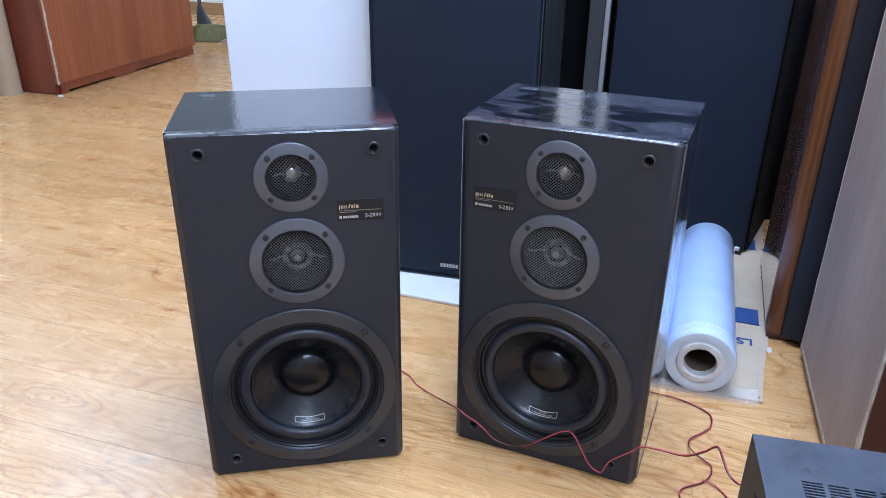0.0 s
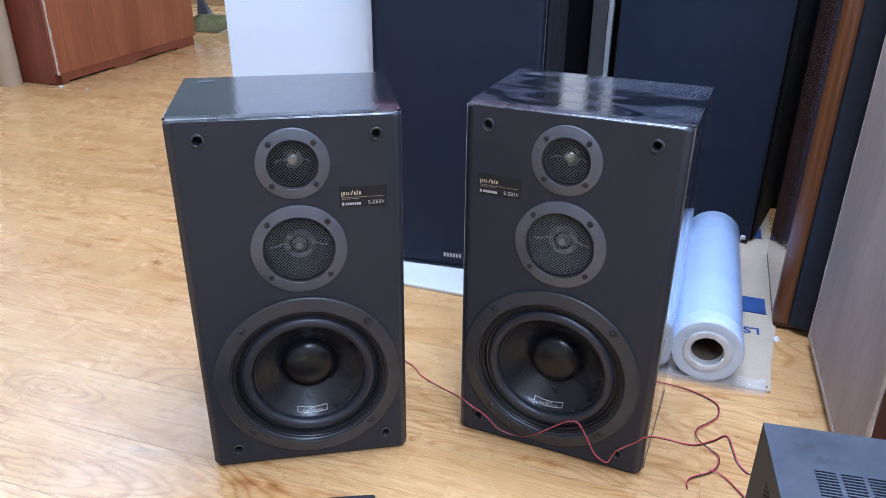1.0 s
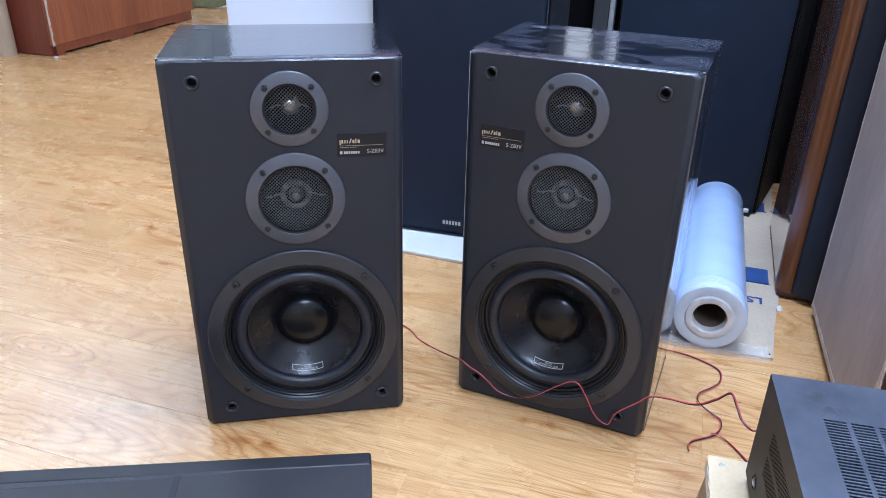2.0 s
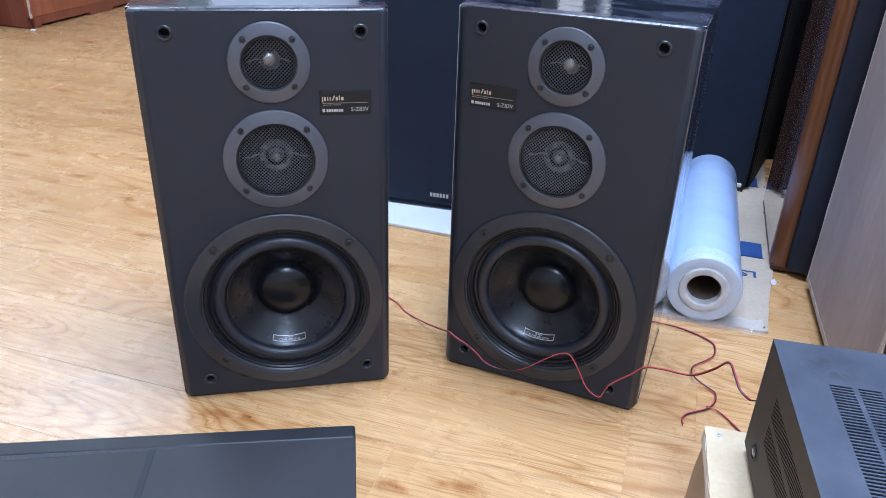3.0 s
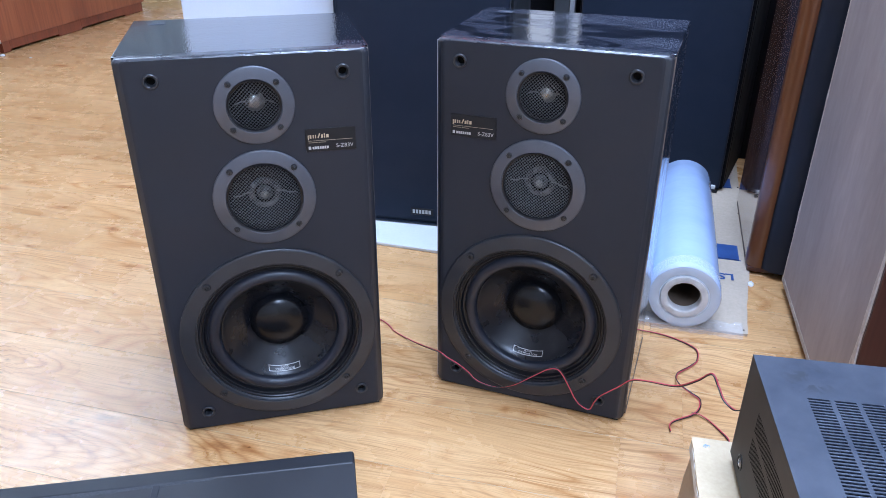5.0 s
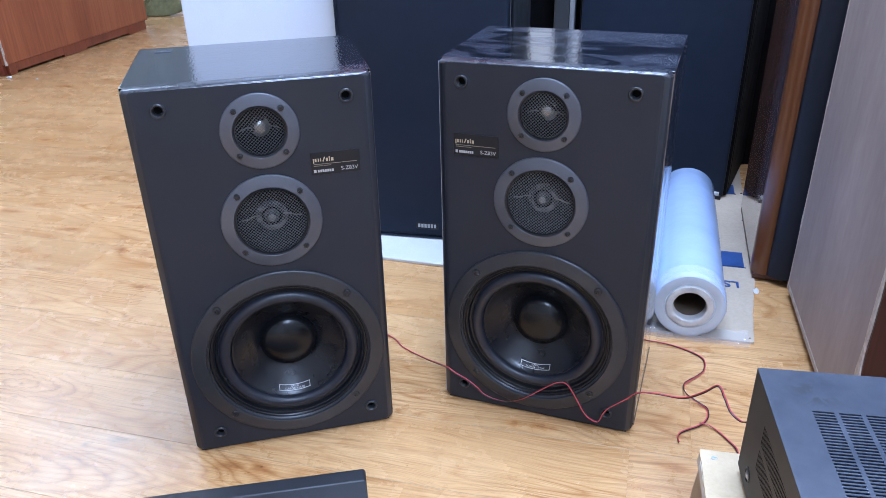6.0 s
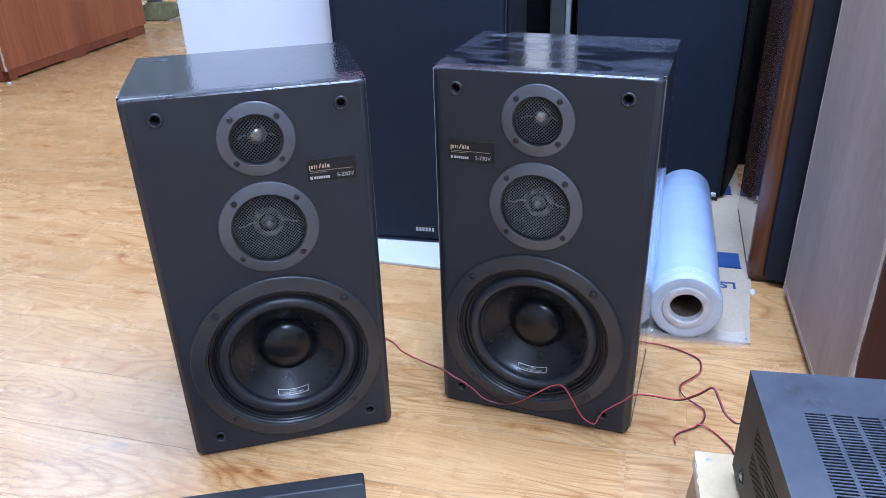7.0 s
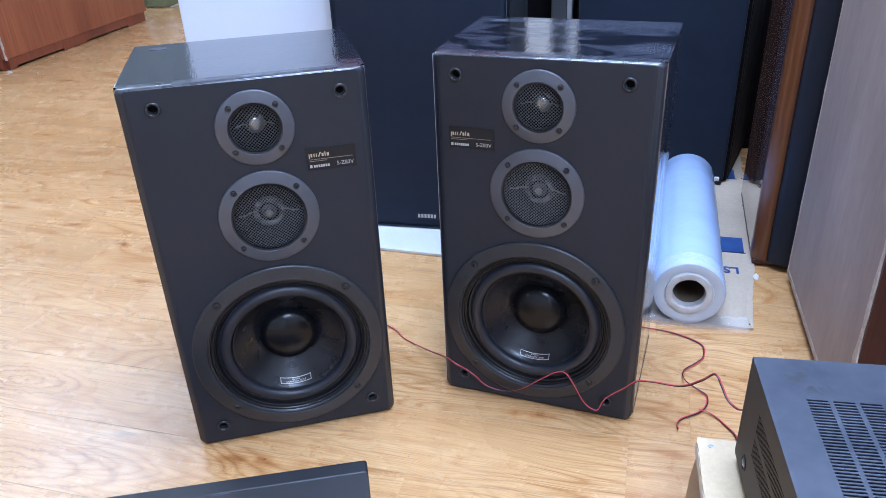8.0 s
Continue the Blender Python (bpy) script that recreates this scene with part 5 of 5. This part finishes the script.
def loose_film():
    rng = random.Random(9)
    bm = bmesh.new()
    n, k = 170, 14
    rows = []
    for i in range(n + 1):
        u = -0.33 + 0.322 * i / n
        row = []
        for j in range(k + 1):
            v = -0.014 + 0.040 * j / k + 0.002 * math.sin(i * 0.19) + 0.0015 * math.sin(i * 0.7)
            z = 0.0060 + 0.0025 * abs(noise.noise((u * 130, v * 190, 2.0))) + 0.006 * abs(noise.noise((u * 34, v * 70, 7.0)))
            if j == 0:
                z = 0.0008
            row.append(bm.verts.new((u, v, z)))
        rows.append(row)
    for a, b in zip(rows, rows[1:]):
        for j in range(k):
            bm.faces.new((a[j], a[j + 1], b[j + 1], b[j]))
    ob = part("loose_film", bm, M_FILM, None)
    ob.matrix_world = pose(0.609, 1.059, 0, 0, 0, ROLL_YAW)
    return tagged(ob, "crumpled clear plastic film along cardboard edge", "plastic film")


loose_film()


def tag_scrap():
    bm = bmesh.new()
    vs = [bm.verts.new((0.007 * math.cos(a) * (1 + 0.2 * math.sin(5 * a)), 0.007 * math.sin(a) * (1 + 0.25 * math.cos(4 * a)), 0.0012 + 0.002 * math.cos(2 * a))) for a in [2 * math.pi * k / 14 for k in range(14)]]
    c = bm.verts.new((0.001, 0.001, 0.009))
    for k in range(14):
        bm.faces.new((vs[k], vs[(k + 1) % 14], c))
    ob = part("plastic_scrap", bm, M_PAPER, None)
    ob.matrix_world = pose(0.686, 1.238, 0.0)
    tagged(ob, "small crumpled white plastic scrap on floor", "scrap")


tag_scrap()


def plastic_clip():
    ob = thing("plastic_clip", pose(0.772, 1.690, 0.0046, 0, 0, -30), "small white plastic clip with black pad on cardboard", "clip")
    part("clip_body", slab((-0.009, -0.006, 0.0), (0.003, 0.006, 0.016), 0.002), M_PAPER, ob, "white plastic body")
    part("clip_pad", slab((-0.006, -0.012, 0.0), (0.010, -0.0062, 0.009), 0.002), M_GASKET, ob, "black rubber pad")


plastic_clip()


# ---- two-core cables ----
def cable(name, pts, label, r=0.00084, turns=2.2):
    ob = thing(name, Matrix.Identity(4), label, "cable")
    path = smooth_path(pts, 10)
    for strand, (mat_, sign) in {"red_strand": (M_REDWIRE, 1), "black_strand": (M_BLACKWIRE, -1)}.items():
        off = []
        for i, p in enumerate(path):
            d = (path[min(i + 1, len(path) - 1)] - path[max(i - 1, 0)]).normalized()
            side = d.cross(Vector((0, 0, 1)))
            side = side.normalized() if side.length > 1e-3 else Vector((1, 0, 0))
            nrm = side.cross(d)
            a = 2 * math.pi * turns * i / (len(path) - 1)
            q = p + sign * r * (math.cos(a) * side + math.sin(a) * nrm)
            q.z = max(q.z, r)
            off.append(q)
        part(strand, tube(off, r, 8), mat_, ob, strand.split("_")[0] + " insulated strand")
    return ob


cable("speaker_cable", [
    (-0.16, 1.20, 0.004), (-0.095, 1.175, 0.003), (-0.035, 1.126, 0.002), (-0.016, 1.095, 0.002), (0.004, 1.072, 0.003), (0.027, 1.037, 0.0135), (0.049, 0.992, 0.034), (0.060, 0.944, 0.062),
    (0.073, 0.931, 0.059), (0.089, 0.925, 0.051), (0.104, 0.919, 0.040), (0.115, 0.915, 0.029), (0.129, 0.909, 0.024), (0.147, 0.902, 0.023), (0.159, 0.897, 0.028), (0.175, 0.888, 0.040), (0.203, 0.877, 0.066), (0.221, 0.869, 0.082), (0.235, 0.864, 0.082), (0.249, 0.858, 0.060), (0.259, 0.853, 0.040),
    (0.268, 0.849, 0.029), (0.281, 0.845, 0.024), (0.286, 0.838, 0.044), (0.292, 0.832, 0.059), (0.311, 0.815, 0.088), (0.323, 0.800, 0.111), (0.342, 0.785, 0.120), (0.372, 0.765, 0.127), (0.387, 0.740, 0.155), (0.394, 0.718, 0.182),
    (0.399, 0.705, 0.173), (0.403, 0.692, 0.162), (0.409, 0.675, 0.161), (0.411, 0.660, 0.172), (0.422, 0.640, 0.186), (0.440, 0.606, 0.195)],
    "thin red and black speaker cable hanging from amplifier across loudspeaker", turns=1.6)
cable("loose_cable", [
    (0.38, 1.092, 0.003), (0.412, 1.084, 0.003), (0.444, 1.074, 0.003), (0.476, 1.054, 0.003), (0.503, 1.022, 0.003), (0.496, 0.990, 0.003), (0.479, 0.973, 0.003), (0.450, 0.952, 0.004), (0.442, 0.923, 0.008),
    (0.456, 0.903, 0.004), (0.465, 0.888, 0.003), (0.458, 0.867, 0.003), (0.441, 0.851, 0.003), (0.411, 0.839, 0.003), (0.400, 0.829, 0.003), (0.397, 0.815, 0.004)],
    "thin red and black cable curled on oak floor", turns=1.3)
cable("loose_cable", [(0.441, 0.853, 0.005), (0.452, 0.851, 0.004), (0.462, 0.838, 0.003), (0.471, 0.814, 0.003), (0.476, 0.795, 0.003), (0.470, 0.770, 0.003)], "short red and black cable end beside carton", turns=0.5)


# ---- far corner of the room ----
def red_desk():
    ob = thing("wooden_cabinet", pose(-1.700, 3.206, 0, 0, 0, -16.2), "reddish wooden cabinet with peeling edge on oak floor", "cabinet")
    L, D, H, K = 1.03, 0.52, 1.10, 0.048
    part("front_board", slab((-0.018, 0.0, K), (0.0, L, H), 0.001, 1), M_REDWOOD, ob, "reddish wood veneer long side")
    part("end_board", slab((-D, 0.0, 0.004), (-0.0182, 0.018, H), 0.001, 1), M_REDSHADED, ob, "red wood veneer end, shade put into its colour")
    part("end_board", slab((-D, L - 0.018, 0.004), (-0.0182, L, H), 0.001, 1), M_REDSHADED, ob, "red wood veneer end, shade put into its colour")
    part("back_board", slab((-D - 0.012, 0.0, 0.004), (-D - 0.0002, L, H)), M_REDWOOD, ob, smooth=False)
    part("top_board", slab((-D - 0.02, -0.01, H + 0.0004), (0.012, L + 0.01, H + 0.022), 0.002, 1), M_REDWOOD, ob)
    rng = random.Random(2)
    y = 0.0185
    # plinth of uneven pieces that touch the floor only in places
    for y1, z in ((0.06, 0.002), (0.36, 0.012), (0.52, 0.002), (0.86, 0.010), (L - 0.0185, 0.002)):
        part("plinth_board", slab((-0.022, y, z), (-0.004, y1 - 0.0005, K - 0.0005)), M_REDDARK, ob, "dark red plinth board", smooth=False)
        y = y1
    bm = bmesh.new()
    prev = None
    for i in range(90):
        z = 0.045 + (H - 0.045) * i / 89
        wd = 0.005 + 0.006 * rng.random()
        row = [bm.verts.new(c) for c in ((0.0012, -0.001, z), (0.0012, wd, z), (-0.002, wd, z), (-0.002, -0.001, z))]
        if prev:
            for k in range(4):
                bm.faces.new((prev[k], prev[(k + 1) % 4], row[(k + 1) % 4], row[k]))
        prev = row
    part("edge_strip", bm, M_PEEL, ob, "peeling pale edge strip", smooth=False)
    return ob


red_desk()


def tan_tube():
    bm = bmesh.new()
    bmesh.ops.create_cone(bm, cap_ends=True, segments=40, radius1=0.047, radius2=0.047, depth=1.5, matrix=pose(0, 0, 0.75))
    ob = part("cardboard_tube", bm, M_TUBE, None)
    ob.matrix_world = pose(-1.928, 3.225, 0)
    tagged(ob, "upright tan cardboard tube beside wooden cabinet", "tube")


tan_tube()


def broom():
    ob = thing("broom", pose(-1.50, 4.62, 0, 0, 0, -8), "straw broom with dark handle leaning at white wall", "broom")
    rng = random.Random(7)
    bm = bmesh.new()
    for i in range(1500):
        a = rng.uniform(-1, 1)
        a += 0.10 if a > 0.30 else -0.06
        p0 = Vector((0.012 + a * 0.034, rng.uniform(-0.015, 0.015), 0.085 + rng.uniform(-0.012, 0.012)))
        p1 = Vector((0.075 + a * 0.112 + rng.uniform(-0.012, 0.012), -0.04 + rng.uniform(-0.035, 0.035), 0.003 + 0.030 * max(a, 0) ** 2 + 0.012 * rng.random() ** 2))
        mid = p0.lerp(p1, 0.5) + Vector((a * 0.022, 0, 0.018 + rng.uniform(-0.006, 0.006)))
        low = p0.lerp(p1, 0.85) + Vector((a * 0.010, 0, 0.002))
        tube([p0, mid, low, p1], lambda t: 0.0026 * (1 - 0.5 * t), 3, bm)
    part("straw", bm, M_BRISTLE, ob, "olive straw bristles").data["kind"] = "stuff"
    cap = tube([Vector((0.016, 0, 0.066)), Vector((0.010, 0.004, 0.10)), Vector((-0.002, 0.010, 0.15)), Vector((-0.010, 0.015, 0.20))], lambda t: 0.058 * (1 - 0.76 * t ** 1.3), 16)
    for v in cap.verts:
        v.co.y = 0.012 + (v.co.y - 0.012) * 0.38
    part("broom_head", cap, M_BROOMCAP, ob, "dark grey-green plastic head")
    part("handle", tube([Vector((-0.008, 0.014, 0.18)), Vector((-0.04, 0.10, 0.75)), Vector((-0.07, 0.19, 1.25))], 0.011, 12), M_BROOMCAP, ob, "dark grey handle")


broom()


# added out of view, so the left lid mirrors a dull grey surface
def curtain():
    ob = thing("curtain", ROOM @ pose(-3.15, B1 - 0.06, 0.62), "added unseen grey curtain, mirrored in a loudspeaker lid", "curtain")
    bm = bmesh.new()
    n, w, h = 160, 1.7, 1.75
    rows = []
    for i in range(n + 1):
        x = -w / 2 + w * i / n
        fold = 0.022 * math.sin(i * 0.52) + 0.008 * math.sin(i * 1.31 + 1)
        rows.append([bm.verts.new((x, fold * k + dy, z)) for dy in (-0.001, 0.001) for z, k in ((0.0, 1.0), (h * 0.5, 0.9), (h, 0.6))])
    for a, b in zip(rows, rows[1:]):
        for k in (0, 1, 3, 4):
            bm.faces.new((a[k], a[k + 1], b[k + 1], b[k]))
        for k in (0, 2):
            bm.faces.new((a[k], a[k + 3], b[k + 3], b[k]))
    part("cloth", bm, M_CURTAIN, ob, "pale grey folded cloth")
    part("rail", tube([Vector((-w / 2 - 0.06, 0, h + 0.004)), Vector((w / 2 + 0.06, 0, h + 0.004))], 0.012, 12), M_GREYMETAL, ob, "grey metal rail")
    for x in (-w / 2, w / 2):
        part("bracket", slab((x - 0.01, 0.008, h - 0.012), (x + 0.01, 0.0605, h + 0.016), 0.002), M_GREYMETAL, ob)
    return ob


M_CURTAIN = surface("grey_curtain", (0.185, 0.200, 0.200), (0.275, 0.295, 0.295), (0.7, 0.85), 9.0, grain=500, bump=0.2, sheen=0.1)
curtain()


def scrap(x, y, s):
    bm = bmesh.new()
    bmesh.ops.create_icosphere(bm, subdivisions=1, radius=s)
    for v in bm.verts:
        v.co = Vector((v.co.x * 1.3, v.co.y, max(v.co.z, -s * 0.5) * 0.6 + s * 0.3))
    ob = part("paper_scrap", bm, M_PAPER, None, smooth=False)
    ob.matrix_world = pose(x, y, 0)
    tagged(ob, "tiny white paper scrap on oak floor", "scrap")


scrap(-1.688, 3.185, 0.010)
scrap(-1.558, 3.150, 0.005)


# ---- ceiling lamp housings ----
for place, size, watts, tint in LAMPS:
    fr = bmesh.new()
    hx, hy = size[0] / 2 + 0.012, size[1] / 2 + 0.012
    for lo, hi in (((-hx, -hy, -0.035), (hx, -hy + 0.012, 0)), ((-hx, hy - 0.012, -0.035), (hx, hy, 0)), ((-hx, -hy + 0.0122, -0.035), (-hx + 0.012, hy - 0.0122, 0)), ((hx - 0.012, -hy + 0.0122, -0.035), (hx, hy - 0.0122, 0))):
        box(fr, lo, hi)
    ob = part("ceiling_light", fr, M_WHITE, None, smooth=False)
    ob.matrix_world = ROOM @ pose(place[0], place[1], CEILING_Z - 0.0005)
    tagged(ob, "flat white ceiling light panel frame", "ceiling light", "ceiling lights")


# ---- floor planks ----
PLANK_W, PLANK_L = 0.140, 1.215
SEAM = 0.7264  # across place of one long joint
KNOWN_ENDS = {-1: -0.2286, 1: 0.1627, 2: -0.896}
rng = random.Random(12)
plank = plank_mesh(PLANK_L, PLANK_W)
rest = []
places = []
for row in range(int((B0 - SEAM) / PLANK_W) - 1, int((B1 - SEAM) / PLANK_W) + 1):
    end = KNOWN_ENDS.get(row, rng.uniform(0, PLANK_L))
    k0 = int((A0 - end) / PLANK_L) - 1
    for k in range(k0, k0 + 8):
        a = end + (k + 0.5) * PLANK_L
        b = SEAM + (row + 0.5) * PLANK_W
        if A0 - PLANK_L / 2 < a < A1 + PLANK_L / 2:
            places.append((b < 0.2, a, b))
trimmed = {}
for far, a, b in places:
    lo, hi = max(a - PLANK_L / 2, A0 - 0.02), min(a + PLANK_L / 2, A1 + 0.02)
    me = plank
    if hi - lo < PLANK_L - 1e-4:
        key = round(hi - lo, 3)
        if key < 0.02:
            continue
        if key not in trimmed:
            trimmed[key] = plank_mesh(key, PLANK_W)
        me = trimmed[key]
    ob = new("plank", me)
    ob.parent = FLOOR
    ob.location = ((lo + hi) / 2, b, 0)
